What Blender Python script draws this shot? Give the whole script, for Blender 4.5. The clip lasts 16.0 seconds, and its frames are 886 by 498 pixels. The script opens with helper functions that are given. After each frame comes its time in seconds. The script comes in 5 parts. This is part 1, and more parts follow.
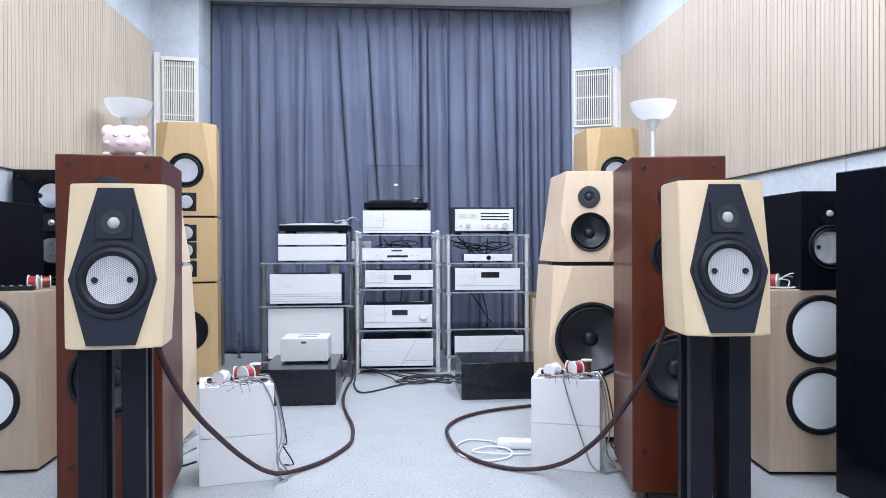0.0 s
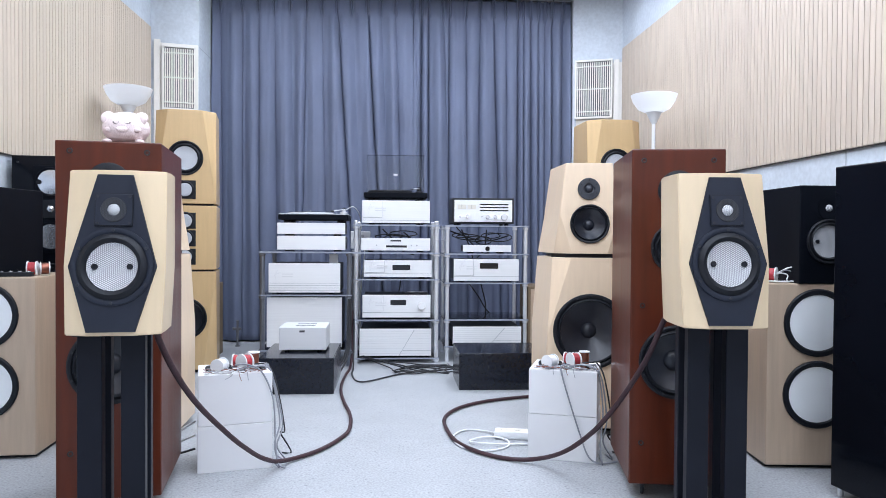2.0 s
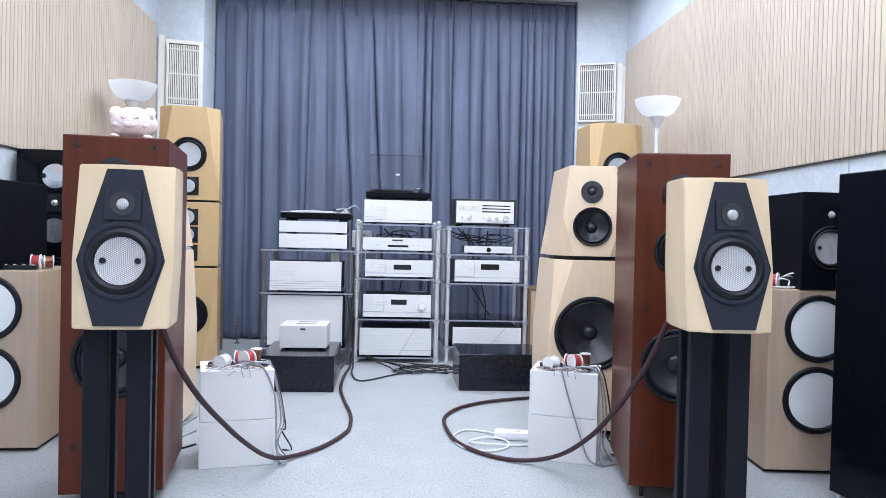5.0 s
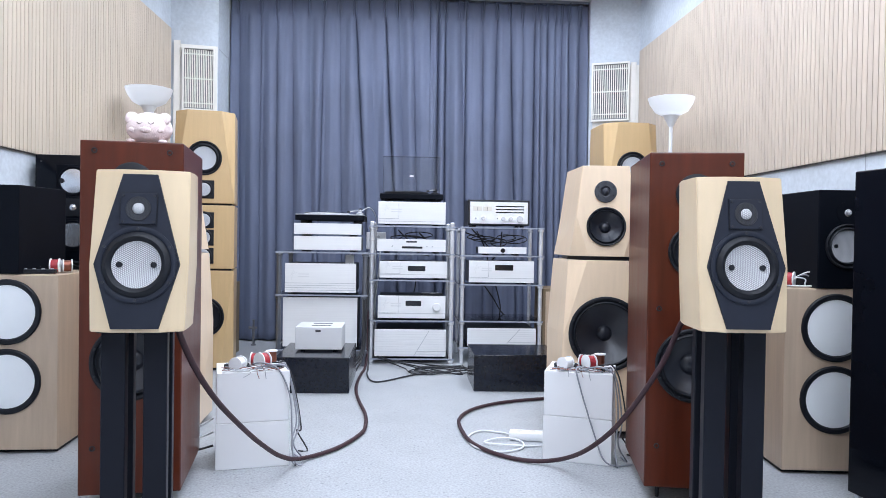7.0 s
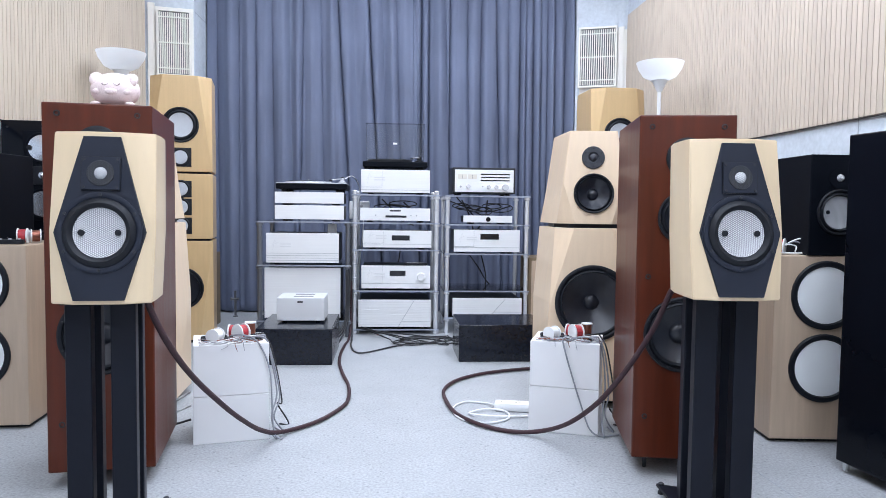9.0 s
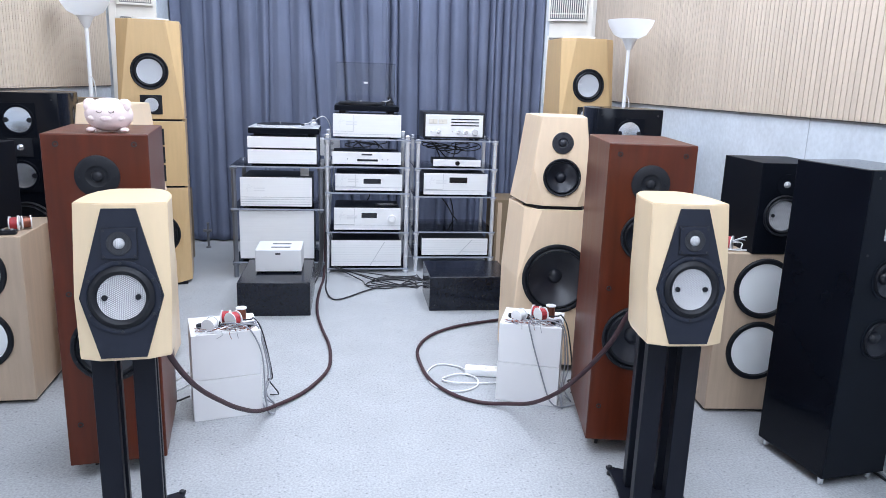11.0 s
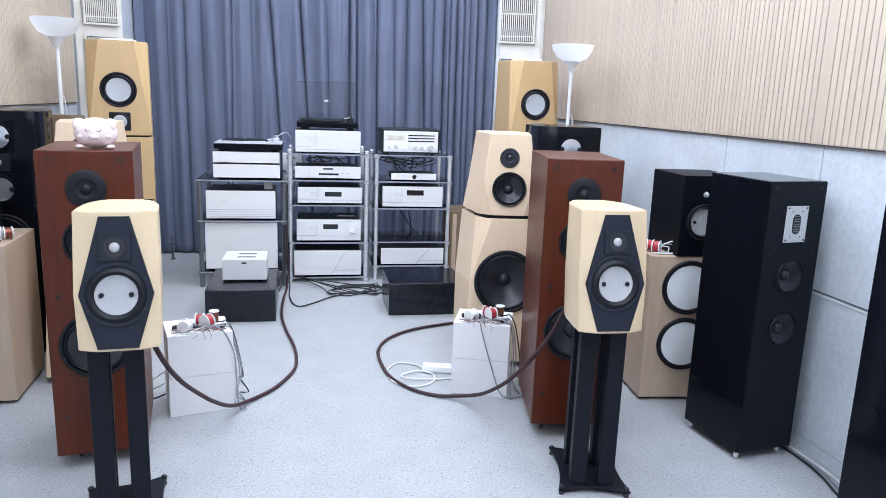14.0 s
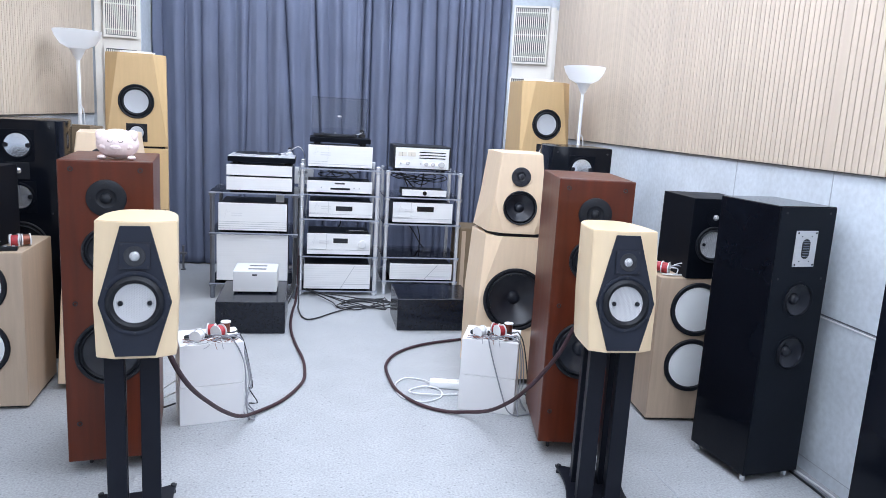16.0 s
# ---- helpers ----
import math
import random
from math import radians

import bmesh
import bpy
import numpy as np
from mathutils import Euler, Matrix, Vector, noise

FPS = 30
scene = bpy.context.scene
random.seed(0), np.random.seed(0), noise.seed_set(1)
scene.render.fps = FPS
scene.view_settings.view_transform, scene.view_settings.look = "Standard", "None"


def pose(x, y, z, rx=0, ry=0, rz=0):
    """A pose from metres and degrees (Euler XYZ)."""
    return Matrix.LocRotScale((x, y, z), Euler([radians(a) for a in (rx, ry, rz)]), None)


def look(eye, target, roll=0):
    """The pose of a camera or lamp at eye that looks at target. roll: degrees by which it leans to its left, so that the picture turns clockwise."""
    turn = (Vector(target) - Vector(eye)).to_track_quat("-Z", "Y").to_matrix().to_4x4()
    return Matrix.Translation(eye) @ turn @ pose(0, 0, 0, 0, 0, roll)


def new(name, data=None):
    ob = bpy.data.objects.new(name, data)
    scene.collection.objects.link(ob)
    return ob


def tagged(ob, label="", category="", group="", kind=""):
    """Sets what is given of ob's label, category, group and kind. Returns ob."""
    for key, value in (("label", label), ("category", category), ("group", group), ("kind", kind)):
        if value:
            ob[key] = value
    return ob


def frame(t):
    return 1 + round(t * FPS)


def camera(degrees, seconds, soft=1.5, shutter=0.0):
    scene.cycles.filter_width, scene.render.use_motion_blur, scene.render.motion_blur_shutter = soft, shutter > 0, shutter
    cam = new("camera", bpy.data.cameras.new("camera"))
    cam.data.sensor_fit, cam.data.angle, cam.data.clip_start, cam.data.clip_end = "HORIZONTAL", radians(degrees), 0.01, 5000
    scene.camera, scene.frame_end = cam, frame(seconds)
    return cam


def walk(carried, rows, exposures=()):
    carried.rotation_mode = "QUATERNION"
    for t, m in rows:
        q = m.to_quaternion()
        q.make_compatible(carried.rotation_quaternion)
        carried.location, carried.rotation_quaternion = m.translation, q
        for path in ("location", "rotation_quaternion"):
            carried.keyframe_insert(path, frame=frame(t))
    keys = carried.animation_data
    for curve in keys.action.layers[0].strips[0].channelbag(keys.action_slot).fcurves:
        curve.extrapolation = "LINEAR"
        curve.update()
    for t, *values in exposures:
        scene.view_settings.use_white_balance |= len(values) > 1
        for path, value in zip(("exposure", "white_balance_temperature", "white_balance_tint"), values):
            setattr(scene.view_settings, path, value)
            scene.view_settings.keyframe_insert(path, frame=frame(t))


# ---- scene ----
cam = camera(63.6, 16.0, soft=0.55)
PATH = [
    (0, (-0.037, 0.001, 0.832), (0.104, 1.996, 0.823), -0.2),
    (0.5, (-0.039, 0.002, 0.831), (0.102, 1.997, 0.815), 0.4),
    (1, (-0.039, 0.009, 0.83), (0.102, 2.004, 0.806), 0.4),
    (1.5, (-0.039, 0.009, 0.828), (0.105, 2.004, 0.796), 0.2),
    (2, (-0.04, -0.001, 0.831), (0.105, 1.994, 0.796), 0.4),
    (2.5, (-0.043, -0.005, 0.83), (0.1, 1.989, 0.814), 0.1),
    (3, (-0.05, -0.007, 0.83), (0.096, 1.987, 0.814), 1.0),
    (3.5, (-0.045, -0.008, 0.828), (0.104, 1.987, 0.811), 1.0),
    (4, (-0.053, -0.006, 0.827), (0.1, 1.988, 0.798), 1.3),
    (6.5, (-0.061, -0.014, 0.83), (0.07, 1.981, 0.796), 1.0),
    (7, (-0.053, -0.015, 0.83), (0.054, 1.982, 0.799), 0.9),
    (7.5, (-0.045, -0.008, 0.825), (0.051, 1.989, 0.792), 0.7),
    (8, (-0.043, 0.004, 0.823), (0.064, 2.001, 0.78), 1.1),
    (8.5, (-0.04, 0.018, 0.82), (0.092, 2.013, 0.767), 0.7),
    (9, (-0.039, 0.062, 0.819), (0.108, 2.053, 0.706), 0.7),
    (9.2, (-0.04, 0.085, 0.841), (0.114, 2.067, 0.618), 0.6),
    (11.3, (-0.172, -0.08, 1.299), (0.113, 1.846, 0.842), 1.5),
    (11.5, (-0.201, -0.091, 1.294), (0.09, 1.834, 0.833), 1.0),
    (12, (-0.229, -0.105, 1.293), (0.11, 1.808, 0.821), 2.2),
    (12.5, (-0.186, -0.152, 1.303), (0.141, 1.765, 0.834), 2.5),
    (13, (-0.165, -0.237, 1.315), (0.169, 1.69, 0.897), 3.4),
    (13.5, (-0.155, -0.307, 1.309), (0.192, 1.618, 0.893), 2.1),
    (14, (-0.167, -0.326, 1.306), (0.212, 1.594, 0.894), 2.1),
    (14.5, (-0.173, -0.322, 1.305), (0.189, 1.6, 0.889), 2.6),
    (15, (-0.16, -0.327, 1.308), (0.22, 1.598, 0.923), 2.6),
    (15.5, (-0.18, -0.345, 1.31), (0.214, 1.582, 0.944), 2.9),
    (16, (-0.195, -0.352, 1.31), (0.168, 1.58, 0.943), 3.3),
]
walk(cam, [(t, look(eye, target, roll)) for t, eye, target, roll in PATH])

# ---------------------------------------------------------------- light
world = bpy.data.worlds.new("world")
scene.world = world
world.use_nodes = True
world.node_tree.nodes["Background"].inputs[0].default_value = (0.75, 0.85, 1.0, 1)
world.node_tree.nodes["Background"].inputs[1].default_value = 0.05


def ceiling_lamp(x, y, z, w, d, power):
    lamp = bpy.data.lights.new("panel_light", "AREA")
    lamp.shape, lamp.size, lamp.size_y, lamp.energy = "RECTANGLE", w, d, power
    lamp.color = (0.72, 0.80, 1.0)
    ob = new("panel_light", lamp)
    ob.matrix_world = pose(x, y, z)
    return ob


LAMPS = [(x, y, p * q) for y, p in ((4.45, 11.4), (2.6, 11.8), (0.85, 12.0), (-0.9, 9.3)) for x, q in ((-0.95, 0.66), (0.0, 1.12), (1.05, 1.22))]
CEIL = 2.74
for lx, ly, lp in LAMPS:
    ceiling_lamp(lx, ly, CEIL - 0.05, 0.56, 1.56, lp)
scene.view_settings.exposure = 0.40

# ---------------------------------------------------------------- materials


def material(name, rgb, rough=0.5, metal=0.0, vary=0.12, scale=8.0, bump=0.0, bump_scale=200.0, stretch=(1, 1, 1), rand=0.0, coat=0.0, fine=0.0, spec=0.5):
    """A surface with large and fine variation of tone, gloss and relief."""
    m = bpy.data.materials.new(name)
    m.use_nodes = True
    nt = m.node_tree
    b = nt.nodes["Principled BSDF"]
    b.inputs["Roughness"].default_value = rough
    b.inputs["Metallic"].default_value = metal
    b.inputs["Specular IOR Level"].default_value = spec
    if coat:
        b.inputs["Coat Weight"].default_value = coat
        b.inputs["Coat Roughness"].default_value = 0.08
    co = nt.nodes.new("ShaderNodeTexCoord")
    mp = nt.nodes.new("ShaderNodeMapping")
    mp.inputs["Scale"].default_value = stretch
    nt.links.new(co.outputs["Object"], mp.inputs["Vector"])
    n1 = nt.nodes.new("ShaderNodeTexNoise")
    n1.inputs["Scale"].default_value, n1.inputs["Detail"].default_value = scale, 6
    n2 = nt.nodes.new("ShaderNodeTexNoise")
    n2.inputs["Scale"].default_value, n2.inputs["Detail"].default_value = bump_scale, 3
    nt.links.new(mp.outputs["Vector"], n1.inputs["Vector"])
    nt.links.new(mp.outputs["Vector"], n2.inputs["Vector"])
    ramp = nt.nodes.new("ShaderNodeMapRange")
    ramp.inputs["From Min"].default_value, ramp.inputs["From Max"].default_value = 0.25, 0.75
    ramp.inputs["To Min"].default_value, ramp.inputs["To Max"].default_value = 1 - vary, 1 + vary
    nt.links.new(n1.outputs["Fac"], ramp.inputs["Value"])
    value = ramp.outputs["Result"]
    if fine:
        r2 = nt.nodes.new("ShaderNodeMapRange")
        r2.inputs["From Min"].default_value, r2.inputs["From Max"].default_value = 0.3, 0.7
        r2.inputs["To Min"].default_value, r2.inputs["To Max"].default_value = 1 - fine, 1 + fine
        nt.links.new(n2.outputs["Fac"], r2.inputs["Value"])
        mul = nt.nodes.new("ShaderNodeMath")
        mul.operation = "MULTIPLY"
        nt.links.new(value, mul.inputs[0])
        nt.links.new(r2.outputs["Result"], mul.inputs[1])
        value = mul.outputs[0]
    if rand:
        info = nt.nodes.new("ShaderNodeObjectInfo")
        r3 = nt.nodes.new("ShaderNodeMapRange")
        r3.inputs["To Min"].default_value, r3.inputs["To Max"].default_value = 1 - rand, 1 + rand
        nt.links.new(info.outputs["Random"], r3.inputs["Value"])
        mul = nt.nodes.new("ShaderNodeMath")
        mul.operation = "MULTIPLY"
        nt.links.new(value, mul.inputs[0])
        nt.links.new(r3.outputs["Result"], mul.inputs[1])
        value = mul.outputs[0]
    mix = nt.nodes.new("ShaderNodeVectorMath")
    mix.operation = "SCALE"
    mix.inputs[0].default_value = rgb
    nt.links.new(value, mix.inputs["Scale"])
    nt.links.new(mix.outputs["Vector"], b.inputs["Base Color"])
    rr = nt.nodes.new("ShaderNodeMapRange")
    rr.inputs["To Min"].default_value, rr.inputs["To Max"].default_value = max(0.02, rough * 0.8), min(1, rough * 1.2)
    nt.links.new(n1.outputs["Fac"], rr.inputs["Value"])
    nt.links.new(rr.outputs["Result"], b.inputs["Roughness"])
    if bump:
        bp = nt.nodes.new("ShaderNodeBump")
        bp.inputs["Strength"].default_value, bp.inputs["Distance"].default_value = bump, 0.002
        nt.links.new(n2.outputs["Fac"], bp.inputs["Height"])
        nt.links.new(bp.outputs["Normal"], b.inputs["Normal"])
    return m


def mesh_cone(name, rgb, hole, cell, metal=0.6, rough=0.4):
    """Woven or perforated sheet: a regular lattice of round cells in a darker web; cell is their spacing in metres."""
    m = bpy.data.materials.new(name)
    m.use_nodes = True
    nt = m.node_tree
    b = nt.nodes["Principled BSDF"]
    b.inputs["Metallic"].default_value, b.inputs["Roughness"].default_value = metal, rough
    co = nt.nodes.new("ShaderNodeTexCoord")
    k = 4 * math.pi / (math.sqrt(3) * cell)
    total = None
    for a in (0, 60, 120):
        dot = nt.nodes.new("ShaderNodeVectorMath")
        dot.operation = "DOT_PRODUCT"
        dot.inputs[1].default_value = (k * math.cos(radians(a)), 0, k * math.sin(radians(a)))
        nt.links.new(co.outputs["Object"], dot.inputs[0])
        wave = nt.nodes.new("ShaderNodeMath")
        wave.operation = "COSINE"
        nt.links.new(dot.outputs["Value"], wave.inputs[0])
        if total is None:
            total = wave.outputs[0]
        else:
            add = nt.nodes.new("ShaderNodeMath")
            add.operation = "ADD"
            nt.links.new(total, add.inputs[0])
            nt.links.new(wave.outputs[0], add.inputs[1])
            total = add.outputs[0]
    r = nt.nodes.new("ShaderNodeMapRange")
    r.inputs["From Min"].default_value, r.inputs["From Max"].default_value = -1.2, 0.5
    nt.links.new(total, r.inputs["Value"])
    mix = nt.nodes.new("ShaderNodeMix")
    mix.data_type = "RGBA"
    mix.inputs[6].default_value, mix.inputs[7].default_value = (*hole, 1), (*rgb, 1)
    nt.links.new(r.outputs["Result"], mix.inputs[0])
    nt.links.new(mix.outputs[2], b.inputs["Base Color"])
    bp = nt.nodes.new("ShaderNodeBump")
    bp.inputs["Strength"].default_value, bp.inputs["Distance"].default_value = 0.4, 0.001
    nt.links.new(r.outputs["Result"], bp.inputs["Height"])
    nt.links.new(bp.outputs["Normal"], b.inputs["Normal"])
    return m


def clear(name, rgb=(0.9, 0.95, 1.0), rough=0.03, alpha=0.22):
    """Thin clear acrylic: mostly let through, with a sharp gloss."""
    m = bpy.data.materials.new(name)
    m.use_nodes = True
    nt = m.node_tree
    nt.nodes.remove(nt.nodes["Principled BSDF"])
    tr, gl, mx = nt.nodes.new("ShaderNodeBsdfTransparent"), nt.nodes.new("ShaderNodeBsdfGlossy"), nt.nodes.new("ShaderNodeMixShader")
    fr = nt.nodes.new("ShaderNodeFresnel")
    fr.inputs["IOR"].default_value = 1.45
    tr.inputs["Color"].default_value = (*[1 - alpha * (1 - 0.6 * c) for c in rgb], 1)
    gl.inputs["Roughness"].default_value = rough
    nt.links.new(fr.outputs[0], mx.inputs[0])
    nt.links.new(tr.outputs[0], mx.inputs[1])
    nt.links.new(gl.outputs[0], mx.inputs[2])
    nt.links.new(mx.outputs[0], nt.nodes["Material Output"].inputs[0])
    return m




def speckle(m, scale, size, dark):
    """Sparse small dark flecks over a surface."""
    nt = m.node_tree
    b = nt.nodes["Principled BSDF"]
    old = b.inputs["Base Color"].links[0].from_socket
    co, v, r, mul = (nt.nodes.new("ShaderNode" + k) for k in ("TexCoord", "TexVoronoi", "MapRange", "VectorMath"))
    v.inputs["Scale"].default_value = scale
    r.inputs["From Min"].default_value, r.inputs["From Max"].default_value = size * 0.5, size
    r.inputs["To Min"].default_value, r.inputs["To Max"].default_value = dark, 1.0
    mul.operation = "SCALE"
    nt.links.new(co.outputs["Object"], v.inputs["Vector"])
    nt.links.new(v.outputs["Distance"], r.inputs["Value"])
    nt.links.new(old, mul.inputs[0])
    nt.links.new(r.outputs["Result"], mul.inputs["Scale"])
    nt.links.new(mul.outputs["Vector"], b.inputs["Base Color"])


GRAIN = (14, 14, 1.2)
MAPLE = material("pale_maple_veneer", (0.70, 0.55, 0.36), 0.36, vary=0.045, scale=3, stretch=GRAIN, bump=0.03, fine=0.025, coat=0.15)
BIRCH = material("light_birch_veneer", (0.74, 0.575, 0.405), 0.38, vary=0.045, scale=3, stretch=GRAIN, bump=0.03, fine=0.025, coat=0.15)
GOLD = material("honey_veneer", (0.61, 0.42, 0.212), 0.36, vary=0.06, scale=3, stretch=GRAIN, bump=0.04, fine=0.05, coat=0.2)
TAN = material("tan_oak_veneer", (0.52, 0.395, 0.288), 0.42, vary=0.1, scale=3, stretch=GRAIN, bump=0.05, fine=0.06, coat=0.1)
CHERRY = material("red_brown_cherry_veneer", (0.084, 0.0150, 0.0046), 0.36, vary=0.34, scale=1.6, stretch=GRAIN, bump=0.04, fine=0.10, coat=0.08, spec=0.32)
SLAT = material("pale_wood_slat", (0.575, 0.48, 0.385), 0.6, vary=0.07, scale=2, stretch=(20, 20, 1), bump=0.1, fine=0.05, rand=0.05)
GROOVE = material("slat_backing", (0.18, 0.125, 0.09), 0.8)
TRIMD = material("dark_edge_trim", (0.06, 0.05, 0.045), 0.7)
CONCRETE = material("pale_concrete_render", (0.56, 0.605, 0.655), 0.85, vary=0.12, scale=3.5, bump=0.2, bump_scale=45, fine=0.07)
FLOORM = material("mottled_grey_floor", (0.372, 0.386, 0.402), 0.65, vary=0.075, scale=6.0, bump=0.12, bump_scale=120, fine=0.19)
speckle(FLOORM, 38, 0.20, 0.72)
WHITE = material("white_paint", (0.80, 0.81, 0.82), 0.5, vary=0.03)
CREAMW = material("aged_cream_white_paint", (0.80, 0.775, 0.72), 0.5, vary=0.05)
CEILM = material("white_ceiling_board", (0.78, 0.80, 0.82), 0.8, vary=0.04)
CURTAIN = material("slate_grey_curtain_cloth", (0.147, 0.171, 0.250), 0.85, vary=0.12, scale=3, bump=0.3, bump_scale=700, fine=0.06)
BLACKP = material("satin_black_paint", (0.0045, 0.0058, 0.0095), 0.42, vary=0.2, scale=6, bump=0.04, bump_scale=300, spec=0.07)
SATIN = material("satin_charcoal_front", (0.0070, 0.0095, 0.0145), 0.5, vary=0.2, scale=6, bump=0.04, bump_scale=300, spec=0.13)
STANDM = material("powder_coated_black_steel", (0.0085, 0.0102, 0.0165), 0.45, vary=0.15, scale=8, bump=0.06, bump_scale=500, spec=0.16)
PIANO = material("gloss_black_lacquer", (0.0045, 0.0058, 0.0095), 0.12, vary=0.2, scale=4, spec=0.14)
BAFFLE = material("textured_charcoal_baffle", (0.0145, 0.0185, 0.031), 0.52, vary=0.15, scale=20, bump=0.22, bump_scale=900, spec=0.26)
RUBBER = material("black_rubber_surround", (0.008, 0.0095, 0.014), 0.5, vary=0.2, scale=20, spec=0.3)
CONEB = material("black_paper_cone", (0.016, 0.0185, 0.027), 0.30, vary=0.2, scale=30, bump=0.2, bump_scale=400)
CONEW = material("pale_grey_flat_cone", (0.88, 0.90, 0.91), 0.4, vary=0.06, scale=4)
CONEG = mesh_cone("fine_grey_honeycomb_cone", (0.56, 0.59, 0.63), (0.44, 0.46, 0.50), 0.004, metal=0.0)
CHROME = material("polished_silver_cone", (0.70, 0.74, 0.80), 0.22, metal=0.8, vary=0.06)
MESHC = mesh_cone("honeycomb_silver_cone", (0.63, 0.64, 0.66), (0.23, 0.235, 0.25), 0.0047, metal=0.0)
PERF = mesh_cone("perforated_grille", (0.003, 0.0035, 0.005), (0.030, 0.034, 0.045), 0.0036, metal=0.0)
SILVER = material("brushed_silver_faceplate", (0.82, 0.825, 0.83), 0.42, metal=0.0, vary=0.03, scale=3, stretch=(1, 20, 60), bump=0.04)
CHASSIS = material("dark_steel_chassis", (0.03, 0.032, 0.038), 0.45, metal=0.5, vary=0.15)
STEEL = material("chromed_steel_tube", (0.82, 0.84, 0.88), 0.25, metal=0.5, vary=0.06)
GREYTUBE = material("grey_metal_tube", (0.20, 0.215, 0.25), 0.3, metal=0.7, vary=0.1)
ACRYL = clear("clear_acrylic", alpha=0.30)
ACEDGE = material("acrylic_edge", (0.31, 0.34, 0.40), 0.25, vary=0.1)
SMOKE = clear("smoked_clear_cover", (0.6, 0.65, 0.75), alpha=0.22)
BROWNCABLE = material("brown_braided_cable", (0.040, 0.0135, 0.019), 0.6, vary=0.35, scale=180, bump=0.5, bump_scale=500)
BLACKCABLE = material("black_cable", (0.015, 0.016, 0.02), 0.5)
GREYCABLE = material("grey_cable", (0.27, 0.28, 0.31), 0.5)
WHITECABLE = material("white_cable", (0.72, 0.73, 0.74), 0.5)
REDWIRE = material("red_enamelled_wire", (0.42, 0.035, 0.045), 0.4, vary=0.3, scale=60, bump=0.5, bump_scale=600)
COPPER = material("copper_wire", (0.25, 0.09, 0.06), 0.35, metal=0.7, vary=0.2, scale=60)
CARDW = material("white_card_box", (0.78, 0.78, 0.79), 0.65, vary=0.04, scale=3)
CARDB = material("brown_cardboard", (0.20, 0.145, 0.09), 0.8, vary=0.12, scale=4)
PLUSH = material("pink_plush", (0.86, 0.72, 0.71), 0.95, vary=0.05, scale=20, bump=0.6, bump_scale=900)
DARKLINE = material("dark_stitch", (0.10, 0.06, 0.06), 0.8)
OPAL = material("opal_white_shade", (0.88, 0.89, 0.90), 0.3, vary=0.02)
_nt = OPAL.node_tree
_tl, _mx = _nt.nodes.new("ShaderNodeBsdfTranslucent"), _nt.nodes.new("ShaderNodeMixShader")
_tl.inputs["Color"].default_value = (0.95, 0.96, 0.97, 1)
_mx.inputs[0].default_value = 0.7
_nt.links.new(_nt.nodes["Principled BSDF"].outputs[0], _mx.inputs[1])
_nt.links.new(_tl.outputs[0], _mx.inputs[2])
_nt.links.new(_mx.outputs[0], _nt.nodes["Material Output"].inputs[0])
CASE = material("satin_grey_silver_case", (0.66, 0.675, 0.70), 0.45, vary=0.03, scale=3, bump=0.04)
PLATE = material("matt_silver_plate", (0.50, 0.515, 0.54), 0.4, vary=0.05, scale=3, stretch=(1, 20, 60), bump=0.04)
LCD = material("dark_display_window", (0.01, 0.011, 0.015), 0.12)
# grey for print and buttons, and for painted shadow lines on the faceplates
INK_SHADE = material("grey_print", (0.46, 0.47, 0.49), 0.5)
FAINT = material("faint_print", (0.735, 0.74, 0.75), 0.5)
INKD = material("dark_print", (0.05, 0.05, 0.06), 0.5)
CREAM = material("cream_dial", (0.72, 0.68, 0.60), 0.4)
JOINT = material("dark_joint", (0.38, 0.41, 0.45), 0.9)
GAP = material("open_joint", (0.10, 0.11, 0.13), 0.9)
PIPE = material("dull_pipe_metal", (0.20, 0.20, 0.21), 0.4, metal=0.7)
# dark tone that paints the shade inside vents and slots
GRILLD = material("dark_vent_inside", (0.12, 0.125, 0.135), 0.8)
glow = bpy.data.materials.new("lit_diffuser")
glow.use_nodes = True
glow.node_tree.nodes["Principled BSDF"].inputs["Emission Color"].default_value = (0.85, 0.93, 1, 1)
glow.node_tree.nodes["Principled BSDF"].inputs["Emission Strength"].default_value = 2.0

# ---------------------------------------------------------------- mesh tools


def finish(name, bm, mat, smooth=None):
    bmesh.ops.recalc_face_normals(bm, faces=bm.faces)
    me = bpy.data.meshes.new(name)
    bm.to_mesh(me)
    bm.free()
    me.materials.append(mat)
    if smooth is not None:
        for p in me.polygons:
            p.use_smooth = True
        me.set_sharp_from_angle(angle=radians(smooth))
    return me


def part(name, bm, mat, parent, label="", smooth=None, at=None):
    ob = new(name, finish(name, bm, mat, smooth))
    ob.parent = parent
    if at is not None:
        ob.matrix_basis = at
    if label:
        ob["label"] = label
    return ob


def again(ob, parent, at):
    """Another part on the same mesh."""
    o = new(ob.name.split(".")[0], ob.data)
    o.parent = parent
    o.matrix_basis = at
    return o


def thing(name, label, category, m, group="", kind=""):
    ob = new(name)
    ob.empty_display_size = 0.1
    ob.matrix_basis = m
    return tagged(ob, label, category, group, kind)


def solid(name, bm, mat, m, label, category="", group="", kind="", smooth=None):
    ob = new(name, finish(name, bm, mat, smooth))
    ob.matrix_basis = m
    return tagged(ob, label, category, group, kind)


